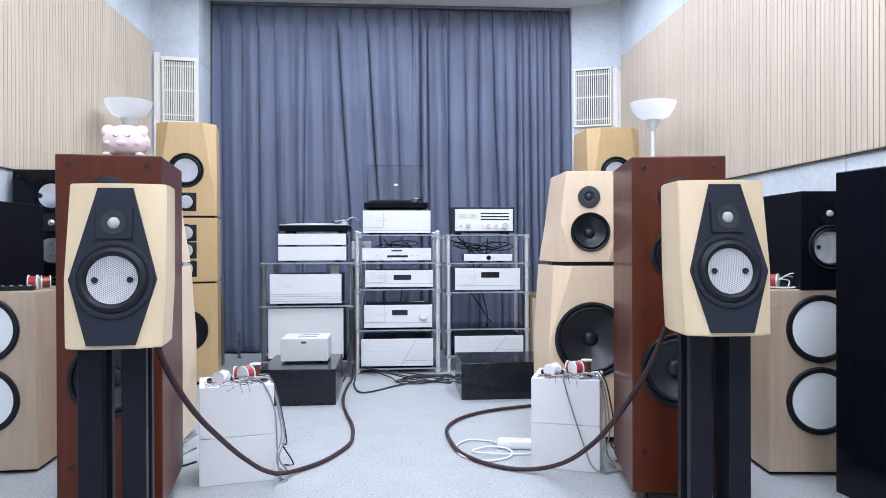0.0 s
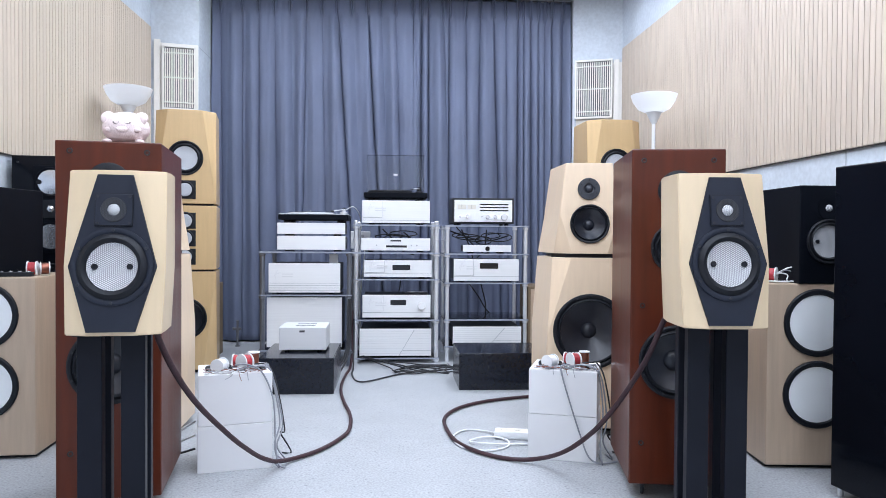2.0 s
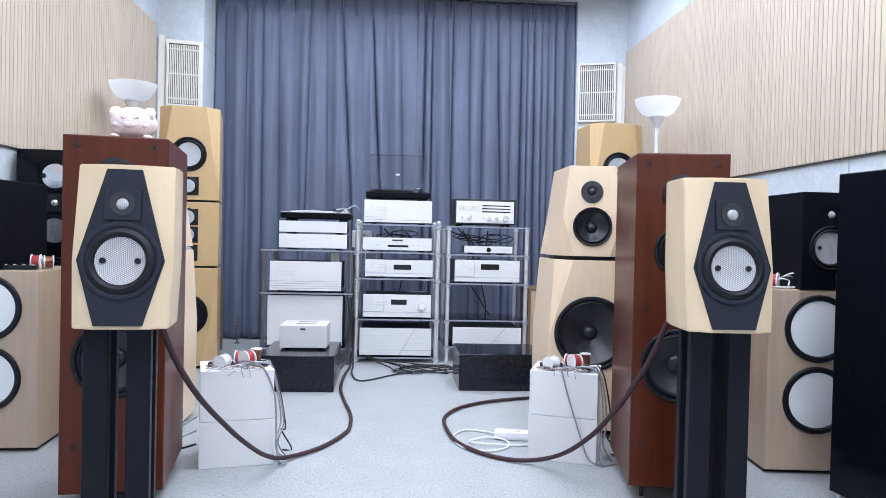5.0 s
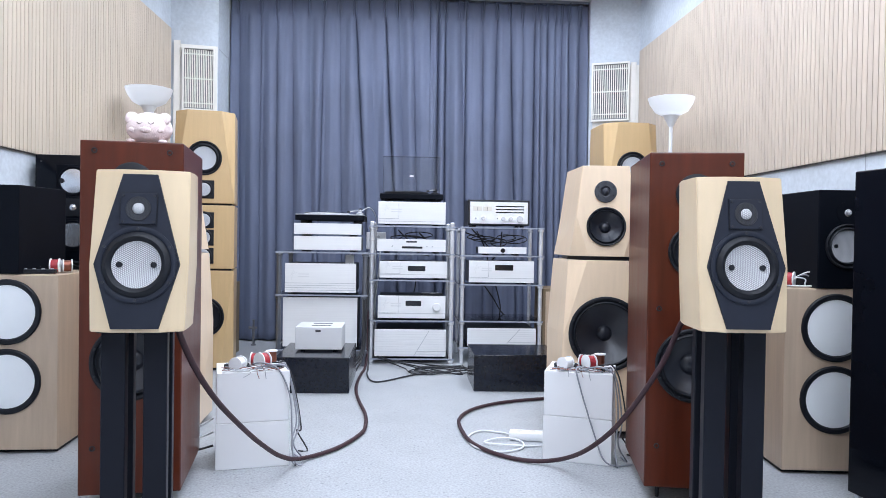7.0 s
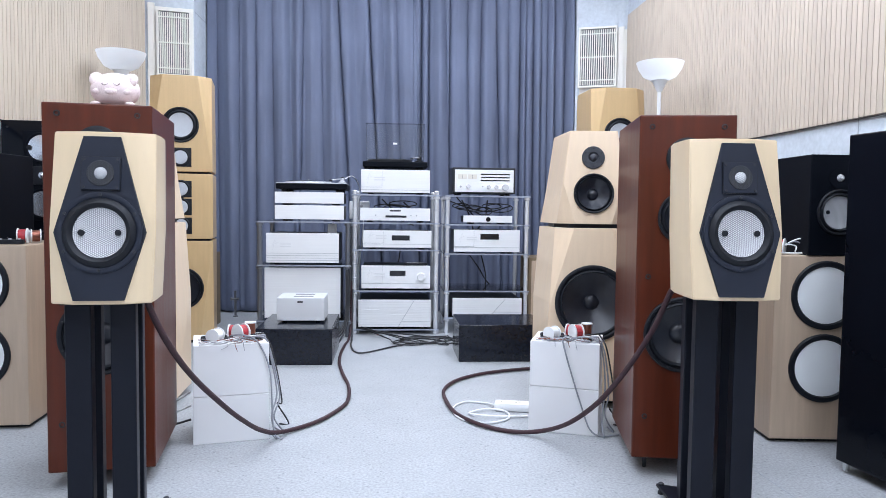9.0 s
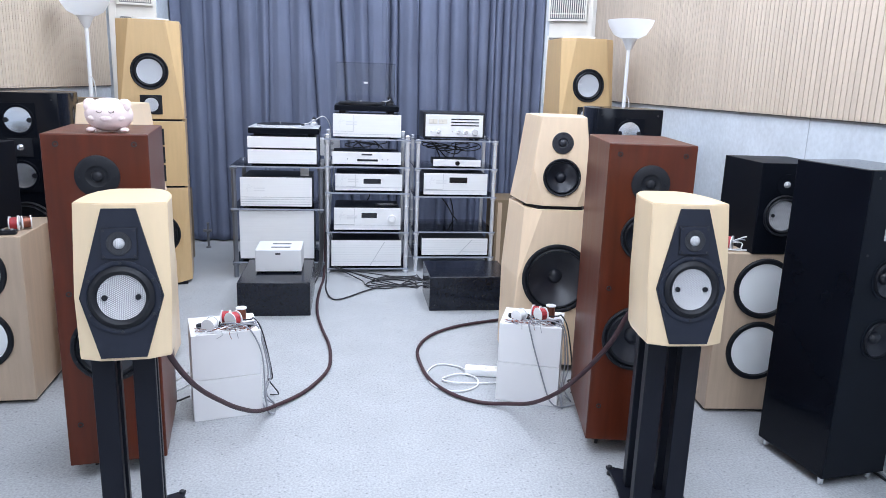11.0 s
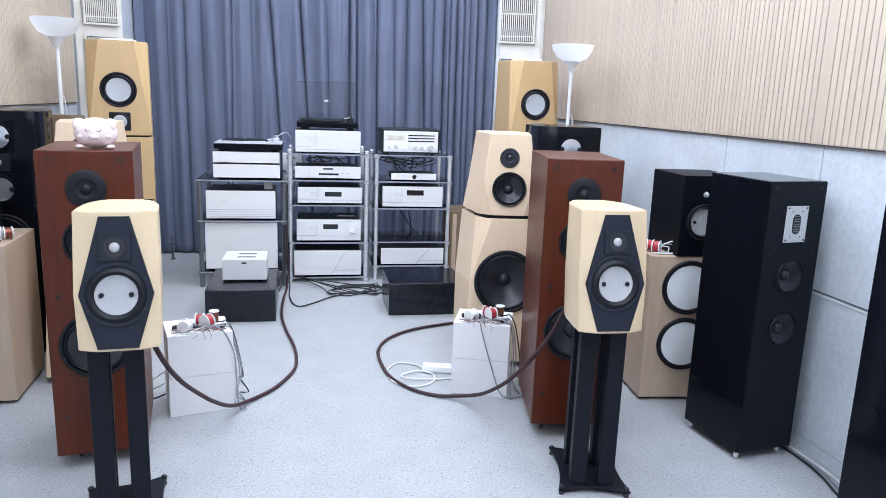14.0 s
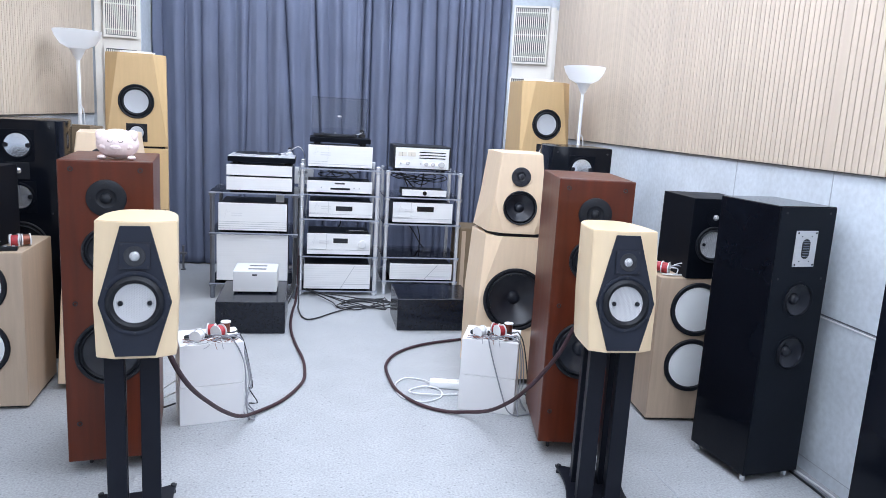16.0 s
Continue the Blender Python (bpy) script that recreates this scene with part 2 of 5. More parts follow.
def box(x0, x1, y0, y1, z0, z1, bevel=0.0, bm=None):
    bm = bm or bmesh.new()
    vs = [bm.verts.new(c) for c in ((x0, y0, z0), (x1, y0, z0), (x1, y1, z0), (x0, y1, z0), (x0, y0, z1), (x1, y0, z1), (x1, y1, z1), (x0, y1, z1))]
    fs = [bm.faces.new([vs[i] for i in f]) for f in ((0, 3, 2, 1), (4, 5, 6, 7), (0, 1, 5, 4), (1, 2, 6, 5), (2, 3, 7, 6), (3, 0, 4, 7))]
    if bevel:
        es = list({e for f in fs for e in f.edges})
        bmesh.ops.bevel(bm, geom=es, offset=bevel, segments=2, affect="EDGES", profile=0.5)
    return bm


def loft(rings, cap=True, bm=None, bevel=0.0):
    """Joins rings of the same number of points, in order."""
    bm = bm or bmesh.new()
    rs = [[bm.verts.new(p) for p in r] for r in rings]
    n = len(rs[0])
    for a, b in zip(rs, rs[1:]):
        for i in range(n):
            bm.faces.new((a[i], a[(i + 1) % n], b[(i + 1) % n], b[i]))
    if cap:
        bm.faces.new(rs[0][::-1])
        bm.faces.new(rs[-1])
    if bevel:
        bmesh.ops.recalc_face_normals(bm, faces=bm.faces)
        es = [e for e in bm.edges if len(e.link_faces) == 2 and e.calc_face_angle() > 0.3]
        bmesh.ops.bevel(bm, geom=es, offset=bevel, segments=2, affect="EDGES", profile=0.5)
    return bm


def prism(plan, z0, z1, bevel=0.0):
    return loft([[(x, y, z0) for x, y in plan], [(x, y, z1) for x, y in plan]], bevel=bevel)


def lathe(profile, seg=40, axis="z", at=(0, 0, 0), bm=None):
    """profile: (radius, height) pairs, turned about an axis; along y the height goes towards -y."""
    bm = bm or bmesh.new()
    ax, ay, az = at
    rows = []
    for r, h in profile:
        row = []
        for i in range(seg if r > 1e-6 else 1):
            a = 2 * math.pi * i / seg
            u, v = r * math.cos(a), r * math.sin(a)
            p = {"z": (u, v, h), "y": (u, -h, v), "x": (h, u, v)}[axis]
            row.append(bm.verts.new((p[0] + ax, p[1] + ay, p[2] + az)))
        rows.append(row)
    for a, b in zip(rows, rows[1:]):
        if len(a) == 1 and len(b) == 1:
            continue
        for i in range(seg):
            j = (i + 1) % seg
            if len(a) == 1:
                bm.faces.new((a[0], b[j], b[i]))
            elif len(b) == 1:
                bm.faces.new((a[i], a[j], b[0]))
            else:
                bm.faces.new((a[i], a[j], b[j], b[i]))
    return bm


def rod(r, z0, z1, axis="z", at=(0, 0, 0), seg=20, bm=None):
    return lathe([(0, z0), (r, z0), (r, z1), (0, z1)], seg, axis, at, bm)


def smooth_line(pts, n=12):
    """A Catmull-Rom line through the points."""
    p = [Vector(q) for q in pts]
    p = [p[0] * 2 - p[1]] + p + [p[-1] * 2 - p[-2]]
    out = []
    for i in range(1, len(p) - 2):
        a, b, c, d = p[i - 1], p[i], p[i + 1], p[i + 2]
        for k in range(n):
            t = k / n
            out.append(0.5 * (2 * b + (c - a) * t + (2 * a - 5 * b + 4 * c - d) * t * t + (3 * b - a - 3 * c + d) * t ** 3))
    out.append(p[-2])
    return out


def tube(pts, r, seg=8, n=10, bm=None):
    line = smooth_line(pts, n)
    bm = bm or bmesh.new()
    rows = []
    up = Vector((0.13, 0.21, 0.97)).normalized()
    for i, q in enumerate(line):
        d = (line[min(i + 1, len(line) - 1)] - line[max(i - 1, 0)]).normalized()
        s = d.cross(up)
        s = s.normalized() if s.length > 1e-4 else Vector((1, 0, 0))
        w = s.cross(d).normalized()
        rows.append([bm.verts.new(q + r * (math.cos(2 * math.pi * k / seg) * s + math.sin(2 * math.pi * k / seg) * w)) for k in range(seg)])
    for a, b in zip(rows, rows[1:]):
        for k in range(seg):
            bm.faces.new((a[k], a[(k + 1) % seg], b[(k + 1) % seg], b[k]))
    bm.faces.new(rows[0][::-1])
    bm.faces.new(rows[-1])
    return bm


def cable(name, pts, r, mat, label, category="cable", group=""):
    return solid(name, tube(pts, r), mat, pose(0, 0, 0), label, category, group, smooth=60)


HOLES = {}


def carve(t):
    """Cuts the round driver openings into the boxes and baffles of a speaker."""
    holes = HOLES.pop(t.name, [])
    cutters = []
    for x, y, z, r, tilt, depth in holes:
        c = new("cutter", finish("cutter", rod(r, -depth, 0.03, "y", seg=44), RUBBER))
        c.matrix_world = t.matrix_basis @ pose(x, y, z, tilt)
        cutters.append(c)
    for ob in list(t.children):
        if ob.name.split(".")[0] not in ("cabinet", "baffle", "bass_box", "top_box", "upper_box"):
            continue
        for c in cutters:
            b = ob.modifiers.new("cut", "BOOLEAN")
            b.operation, b.solver, b.object = "DIFFERENCE", "EXACT", c
        if not cutters:
            continue
        bpy.context.view_layer.update()
        dg = bpy.context.evaluated_depsgraph_get()
        me = bpy.data.meshes.new_from_object(ob.evaluated_get(dg))
        ob.modifiers.clear()
        old = ob.data
        name, mat = old.name, old.materials[0]
        ob.data = me
        bpy.data.meshes.remove(old)
        me.name = name
        me.materials.clear()
        me.materials.append(mat)
    for c in cutters:
        me = c.data
        bpy.data.objects.remove(c)
        bpy.data.meshes.remove(me)
    return t


def driver(parent, x, y, z, r, cone, cone_r=0.68, screws=6, tilt=0.0, dish=0.035, name="woofer", dots=False, cap=0.0, ring=None, turn=0.5):
    """A loudspeaker chassis on a baffle that faces -y: frame, rubber surround, cone, dust cap, screws."""
    rc = r * cone_r
    k, lip = (0.85, 0.35) if ring else (0.87, 1.0)  # inner edge and height of the chassis ring
    HOLES.setdefault(parent.name, []).append((x, y, z, r * (k + 0.02), tilt, dish + 0.03 if cap else 0.02))
    d = part(name, lathe([(r, -0.002), (r, 0.005 * lip), (r * 0.96, 0.008 * lip), (r * (k + 0.03), 0.006 * lip), (r * k, 0.0)], 44, "y"), ring or RUBBER, parent, "black moulded chassis ring", 40, pose(x, y, z, tilt))
    part("surround", lathe([(r * (k + 0.01), 0.0), (r * (k - 0.01), 0.004), ((r * (k - 0.01) + rc) / 2, 0.009), (rc * 1.02, 0.004), (rc, -0.001)], 44, "y"), RUBBER, d, "", 50)
    if cap:
        part("cone", lathe([(rc, 0.0), (rc * 0.75, -dish * 0.4), (r * cap, -dish), (0.0, -dish)], 44, "y"), cone, d, "", 40)
        part("dust_cap", lathe([(r * cap * 1.05, -dish + 0.001), (r * cap * 0.9, -dish + 0.008), (r * cap * 0.5, -dish + 0.015), (0, -dish + 0.017)], 28, "y"), cone, d, "", 50)
    else:
        part("cone", lathe([(rc, 0.0), (rc * 0.9, -0.002), (rc * 0.5, -0.004), (0.0, -0.005)], 44, "y"), cone, d, "", 40)
    if dots:
        for s in (-1, 1):
            part("fixing_dot", rod(0.0068, -0.006, 0.0015, "y", (s * rc * 0.69, 0, 0.0), 14), RUBBER, d)
    if screws:
        sc = None
        for i in range(screws):
            a = 2 * math.pi * (i + turn) / screws + (math.pi / 2 if screws == 6 else 0)
            m = pose(r * 0.93 * math.cos(a), -0.007 * lip, r * 0.93 * math.sin(a))
            if sc is None:
                sc = part("screw", rod(0.0035, -0.001, 0.002, "y", seg=10), CHASSIS, d, at=m)
            else:
                again(sc, d, m)
    return d

# ---------------------------------------------------------------- the room
WX, WT, YB, YF, ZP0, ZP1 = 1.76, 0.12, -2.6, 5.95, 1.187, 2.305
solid("floor", box(-2.2, 2.2, YB - 0.2, YF + 0.2, -0.1, 0.0), FLOORM, pose(0, 0, 0), "mottled pale grey carpeted floor with faint seams", "floor", kind="structure")
solid("ceiling", box(-2.2, 2.2, YB - 0.2, YF + 0.2, CEIL, CEIL + 0.1), CEILM, pose(0, 0, 0), "plain white ceiling boards", "ceiling", kind="structure")
solid("wall_south", box(-2.2, 2.2, YB - 0.15, YB, 0, CEIL), WHITE, pose(0, 0, 0), "plain white wall", "wall", kind="structure")
solid("wall_north", box(-2.2, 2.2, YF, YF + 0.15, 0, CEIL), WHITE, pose(0, 0, 0), "plain wall closed off by the curtain", "wall", kind="structure")
# side walls, each with an angled corner piece and a return beside the curtain
SIDES = {-1: (5.26, -1.44, 5.33, "west"), 1: (5.50, 1.40, 5.64, "east")}
for s, (yc, xr, yr, side) in SIDES.items():
    a = abs(xr)
    wall = solid("wall_" + side, prism([(s * WX, YB), (s * WX, yc), (s * a, yr), (s * a, YF), (s * 2.2, YF), (s * 2.2, YB)], 0, CEIL), CONCRETE, pose(0, 0, 0),
                 "pale blue-grey rendered block wall with thin joints", "wall", kind="structure")
    for y0, y1, z0, z1 in ((2.717, 2.721, 0, ZP0), (2.074, 2.078, 0, ZP0), (1.2, 1.204, 0, ZP0), (YB, 2.72, 0.628, 0.632), (2.72, 5.2, 0.40, 0.404), (4.3, 4.304, ZP1, CEIL), (3.0, 3.004, ZP1, CEIL)):
        part("wall_joint", box(s * (WX - 0.0015), s * (WX + 0.01), y0, y1, z0, z1), JOINT, wall, "thin dark joint line")
    part("open_joint", box(s * (WX - 0.0025), s * (WX + 0.01), YB, 2.717, 0.6325, 0.6375), GAP, wall, "dark open joint between boards")
    part("joint_lip", box(s * (WX - 0.004), s * (WX + 0.01), YB, 2.717, 0.622, 0.6275, 0.001), WHITE, wall, "pale lip under the joint")
    part("wall_joint", box(s * (WX - 0.0015), s * (WX + 0.01), YB, 2.717, 0.050, 0.0535), JOINT, wall)
    part("wall_joint", box(s * (a - 0.0015), s * (a + 0.01), yr + 0.01, YF, 2.19, 2.194), JOINT, wall)
    panel = thing("slat_panel", "pale wooden slatted acoustic panel fixed along the upper wall", "wall panel", pose(0, 0, 0), "acoustic wall panels", "structure")
    part("backing", box(s * (WX - 0.002), s * (WX - 0.0045), YB + 0.002, yc - 0.02, ZP0 + 0.004, ZP1 - 0.004), GROOVE, panel, "dark backing behind the slats")
    part("lower_trim", box(s * (WX - 0.001), s * (WX - 0.0128), YB + 0.002, yc - 0.015, ZP0 - 0.0045, ZP0 - 0.001), TRIMD, panel, "thin dark lower edge")
    sl = None
    pitch = 0.033
    wide = round((yc - 0.04 - 2.143) / pitch)
    for k in range(int((yc - 0.03 - YB) / pitch)):
        m = pose(s * (WX - 0.0085), yc - 0.04 - k * pitch, ZP0)
        if k == wide:
            # the joint of two boards has one broad slat
            part("slat", box(-0.004, 0.004, -0.0475, 0.0145, 0, ZP1 - ZP0, 0.0012), SLAT, panel, at=m)
            continue
        if k == wide + 1:
            continue
        if sl is None:
            sl = part("slat", box(-0.004, 0.004, -0.0145, 0.0145, 0, ZP1 - ZP0, 0.0012), SLAT, panel, at=m)
        else:
            again(sl, panel, m)
    # white grilles on the angled corner
    ang = math.degrees(math.atan2(yr - yc, s * (a - WX)))
    ln = math.hypot(yr - yc, a - WX)
    mid = ((s * WX + s * a) / 2, (yc + yr) / 2)
    rz = ang if s < 0 else ang - 180
    part("pilaster", box(-0.022, 0.022, -0.014, 0.004, 0.0, 2.225), CREAMW, wall, "white painted timber edge strip", at=pose(s * (WX - 0.045), yc + (yr - yc) * 0.12 - 0.004, 0, 0, 0, rz))
    part("vent_board", box(-ln / 2 + 0.03, ln / 2 - 0.004, -0.006, -0.001, 0.0, 2.205), CREAMW, wall, "white painted board behind the vents", at=pose(mid[0], mid[1], 0, 0, 0, rz))
    for zc, hh in ((1.955 if s < 0 else 2.0, 0.46), (1.40, 0.52)):
        v = thing("air_vent", "white louvred air vent with a slatted grille", "vent", pose(mid[0] - s * 0.035, mid[1] - 0.016, zc, 0, 0, rz), "white wall vents")
        w = 0.114 if s < 0 else 0.146
        # no duct: a flat dark sheet gives the shade between the slats
        part("backing", box(-w + 0.01, w - 0.01, -0.002, 0.004, -hh / 2 + 0.01, hh / 2 - 0.01), GRILLD, v, "flat dark sheet painted as the shade behind the grille")
        fr = bmesh.new()
        fw = 0.014
        for q in ((-w, -w + fw, -hh / 2, hh / 2), (w - fw, w, -hh / 2, hh / 2), (-w + fw, w - fw, -hh / 2, -hh / 2 + fw), (-w + fw, w - fw, hh / 2 - fw, hh / 2)):
            box(q[0], q[1], -0.016, 0.004, q[2], q[3], bm=fr)
        part("frame", fr, CREAMW, v, "white painted frame")
        for f in (-0.42, 0.0, 0.42):
            part("cross_bar", box(-w + fw, w - fw, -0.013, -0.008, f * (hh - 0.04) - 0.004, f * (hh - 0.04) + 0.004), CREAMW, v)
        st = None
        for k in range(16):
            x = -w + fw + 0.009 + k * (2 * w - 2 * fw - 0.018) / 15
            m = pose(x, 0, 0)
            if st is None:
                st = part("slat", box(-0.0034, 0.0034, -0.0075, -0.001, -hh / 2 + 0.02, hh / 2 - 0.02), CREAMW, v, at=m)
            else:
                again(st, v, m)

# floor seams
for x0, y0, x1, y1 in ((1.12, 2.30, 1.14, 1.60), (1.14, 1.70, 1.45, 1.66)):
    d = Vector((x1 - x0, y1 - y0, 0))
    solid("floor_seam", box(0, d.length, -0.001, 0.001, 0.0005, 0.001), JOINT, pose(x0, y0, 0, 0, 0, math.degrees(math.atan2(d.y, d.x))), "fine dark seam in the floor covering", "seam", kind="structure")

# ceiling lights
for lx, ly, lp in LAMPS:
    c = thing("ceiling_light", "flat white ceiling light panel, switched on", "ceiling light", pose(lx, ly, CEIL), "ceiling lights")
    fr = bmesh.new()
    for q in ((-0.31, -0.29, -0.82, 0.82), (0.29, 0.31, -0.82, 0.82), (-0.29, 0.29, -0.82, -0.80), (-0.29, 0.29, 0.80, 0.82)):
        box(q[0], q[1], q[2], q[3], -0.045, -0.0005, bm=fr)
    part("frame", fr, WHITE, c)
    part("diffuser", box(-0.29, 0.29, -0.80, 0.80, -0.03, -0.02), glow, c, "glowing white diffuser")

# curtain: one pleated sheet with pinch pleats under a rail
cur = thing("curtain", "dark slate-grey pleated floor-length curtain, drawn shut", "curtain", pose(0, 0, 0))


def curtain_bm(x0, x1, ybase, seed, pleats):
    """Cloth that hangs in broad folds between narrow creases under double pinch pleats; pleats: place, lean, depth of the crease."""
    r = random.Random(seed)
    n = 720
    X = np.linspace(x0, x1, n + 1)
    skew = [r.choice((0.55, 0.7, 1.0, 1.5, 1.8)) for _ in range(len(pleats) + 1)]
    swell = [r.uniform(0.55, 1.25) for _ in range(len(pleats) + 1)]
    zs = [0.012 + 2.44 * k / 44 for k in range(44)] + [2.452 + 0.26 * k / 14 for k in range(15)]
    bm = bmesh.new()
    rows = []
    for z in zs:
        t = z / 2.712
        b = min(1.0, max(0.0, (z - 2.53) / 0.09))
        b = b * b * (3 - 2 * b)
        opened = 0.35 + 0.65 * min(1.0, max(0.0, (2.62 - z) / 0.8)) ** 0.7
        at = [x0 - 0.03] + [px + lean * (1 - t) + 0.010 * noise.noise((px * 9, z * 1.2, seed)) * (1 - t) for px, lean, dep in pleats] + [x1 + 0.03]
        off = np.zeros(n + 1)
        for k, (a, c) in enumerate(zip(at, at[1:])):
            inside = (X >= a) & (X < c)
            u = np.clip((X[inside] - a) / max(c - a, 1e-3), 0, 1)
            off[inside] = 0.050 * swell[k] * min(1.0, (c - a) / 0.10) * np.sin(math.pi * u ** skew[k]) ** 1.1
        for px, (_, lean, dep) in zip(at[1:], pleats):
            off -= 0.050 * max(0.0, dep - 0.8) * np.exp(-np.abs((X - px) / 0.0075) ** 1.5)
        pin = np.zeros(n + 1)
        for px, lean, dep in pleats:
            pin += 0.030 * (np.exp(-((X - px - 0.008) / 0.0045) ** 2) + np.exp(-((X - px + 0.008) / 0.0045) ** 2))
        off = off * opened * (1 - b) + pin * b
        row = []
        for x, o in zip(X, off):
            o += 0.020 * noise.noise((x * 17, z * 0.5 + x, seed + 3.0)) * (1 - b) + 0.003 * noise.noise((x * 45, z * 2, seed))
            row.append(bm.verts.new((x, ybase + 0.03 - o, z)))
        rows.append(row)
    for lo, hi in zip(rows, rows[1:]):
        for i in range(n):
            bm.faces.new((lo[i], lo[i + 1], hi[i + 1], hi[i]))
    return bm


LEFT_FOLDS = [(-1.37, 0.02, 1.00), (-1.20, 0.0, 1.00), (-1.075, 0.02, 0.70), (-0.955, 0.025, 0.90), (-0.83, 0.045, 0.80), (-0.705, -0.05, 1.10), (-0.585, 0.04, 1.00), (-0.47, 0.17, 1.00),
              (-0.355, 0.12, 0.80), (-0.235, 0.155, 1.50), (-0.13, 0.11, 0.90), (-0.015, 0.08, 0.90), (0.125, 0.055, 1.70)]
RIGHT_FOLDS = [(0.19, 0.005, 1.6), (0.247, 0.012, 1.7), (0.36, 0.10, 0.8), (0.412, 0.01, 1.5), (0.545, 0.04, 0.8), (0.66, 0.0, 1.0), (0.765, 0.09, 1.3), (0.865, 0.04, 0.9), (0.965, 0.005, 1.6),
               (1.01, 0.01, 1.1), (1.065, 0.03, 1.5), (1.13, 0.02, 1.1), (1.185, 0.01, 1.2), (1.24, 0.02, 1.2), (1.33, 0.0, 1.0)]
for x0, x1, yb, sd, folds in ((-1.43, 0.17, 5.645, 3, LEFT_FOLDS), (0.13, 1.39, 5.665, 8, RIGHT_FOLDS)):
    cp = part("curtain_panel", curtain_bm(x0, x1, yb, sd, folds), CURTAIN, cur, smooth=70)
    sol = cp.modifiers.new("thickness", "SOLIDIFY")
    sol.thickness = 0.003
solid("curtain_rail", box(-1.43, 1.39, 5.665, 5.70, 2.716, 2.7385, 0.003), GREYTUBE, pose(0, 0, 0), "dark metal curtain rail under the ceiling", "curtain rail")

# ---------------------------------------------------------------- stand-mounted monitors
MON_H = 0.375


def monitor(m, group="stand speakers"):
    t = thing("bookshelf_speaker", "pale maple bookshelf speaker with charcoal baffle on a black stand", "speaker", m, group)
    lean = 0.125
    L = lambda x, y, z: (x, y + lean * z * (1 if y < 0.1 else (1 - (y - 0.1) / 0.2 * 0.9)), z)
    H = MON_H
    # front hexagon, outer edge, middle ring, back
    hx = [(-0.039, 0.364), (0.039, 0.364), (0.0965, 0.155), (0.053, 0.009), (-0.053, 0.009), (-0.0965, 0.155)]
    bm = bmesh.new()
    v = lambda p: bm.verts.new(p)
    h = [v(L(x, 0, z)) for x, z in hx]
    out = [(-0.106, 0.022, H), (0.106, 0.022, H), (0.110, 0.016, 0.155), (0.104, 0.022, 0), (-0.104, 0.022, 0), (-0.110, 0.016, 0.155)]
    tm = [v(L(-0.039, 0.0, H)), v(L(0.039, 0.0, H))]
    bmv = [v(L(0.053, 0.0, 0)), v(L(-0.053, 0.0, 0))]
    o = [v(L(*p)) for p in out]
    def hoop(y, w):
        return [v(L(x, y, z)) for x, z in ((-w, H), (w, H), (w * 1.03, 0.155), (w * 0.975, 0), (-w * 0.975, 0), (-w * 1.03, 0.155))]
    hoops = [o] + [hoop(y, w) for y, w in ((0.085, 0.1055), (0.16, 0.100), (0.215, 0.088), (0.255, 0.070), (0.28, 0.046))]
    F = lambda *q: bm.faces.new(q)
    F(*h[::-1])
    F(tm[0], tm[1], h[1], h[0])
    F(bmv[0], bmv[1], h[4], h[3])
    F(o[0], tm[0], h[0]), F(o[0], h[0], h[5], o[5]), F(o[5], h[5], h[4], o[4]), F(o[4], h[4], bmv[1])
    F(tm[1], o[1], h[1]), F(h[1], o[1], o[2], h[2]), F(h[2], o[2], o[3], h[3]), F(h[3], o[3], bmv[0])
    for a, b in zip(hoops, hoops[1:]):
        F(a[1], b[1], b[2], a[2]), F(a[2], b[2], b[3], a[3]), F(b[0], a[0], a[5], b[5]), F(b[5], a[5], a[4], b[4])
    F(*[q[0] for q in hoops], *[q[1] for q in hoops[::-1]], tm[1], tm[0])
    F(o[4], bmv[1], bmv[0], *[q[3] for q in hoops], *[q[4] for q in hoops[:0:-1]])
    F(*hoops[-1])
    bmesh.ops.recalc_face_normals(bm, faces=bm.faces)
    es = [e for e in bm.edges if len(e.link_faces) == 2 and e.calc_face_angle() > 0.35]
    bmesh.ops.bevel(bm, geom=es, offset=0.0025, segments=2, affect="EDGES")
    part("cabinet", bm, MAPLE, t, "pale maple veneer cabinet", 35)
    tilt = -math.degrees(math.atan(lean))
    inner = [(x * 0.985, z) for x, z in hx]
    bf = part("baffle", loft([[L(x, -0.001, z) for x, z in inner], [(p[0], p[1] - 0.006, p[2]) for p in [L(x * 0.985, 0, z) for x, z in inner]]]), BAFFLE, t, "charcoal hexagonal front baffle", 30)
    wz = 0.155
    driver(t, 0, lean * wz - 0.008, wz, 0.0885, MESHC, cone_r=0.615, screws=6, tilt=tilt, dots=True, ring=BAFFLE, turn=0)
    tz = 0.283
    tw = part("tweeter", box(-0.0395, 0.0395, -0.004, 0.002, -0.036, 0.036, 0.001), BAFFLE, t, "square charcoal tweeter plate", at=pose(0, lean * tz - 0.0075, tz, tilt))
    # solid dark band that paints the shadow around the plate's edge
    part("rim", box(-0.0408, 0.0408, -0.0022, 0.002, -0.0373, 0.0373), RUBBER, tw, "fine dark band painted as a shadow gap")
    part("grille_ring", lathe([(0.0285, 0.0035), (0.0275, 0.0055), (0.0145, 0.005), (0.0135, 0.0)], 36, "y"), PERF, tw, "perforated ring", 40)
    part("dome", lathe([(0.0135, 0.003), (0.0125, 0.0065), (0.007, 0.010), (0, 0.011)], 28, "y"), MESHC, tw, "silver mesh dome", 60)
    sc = None
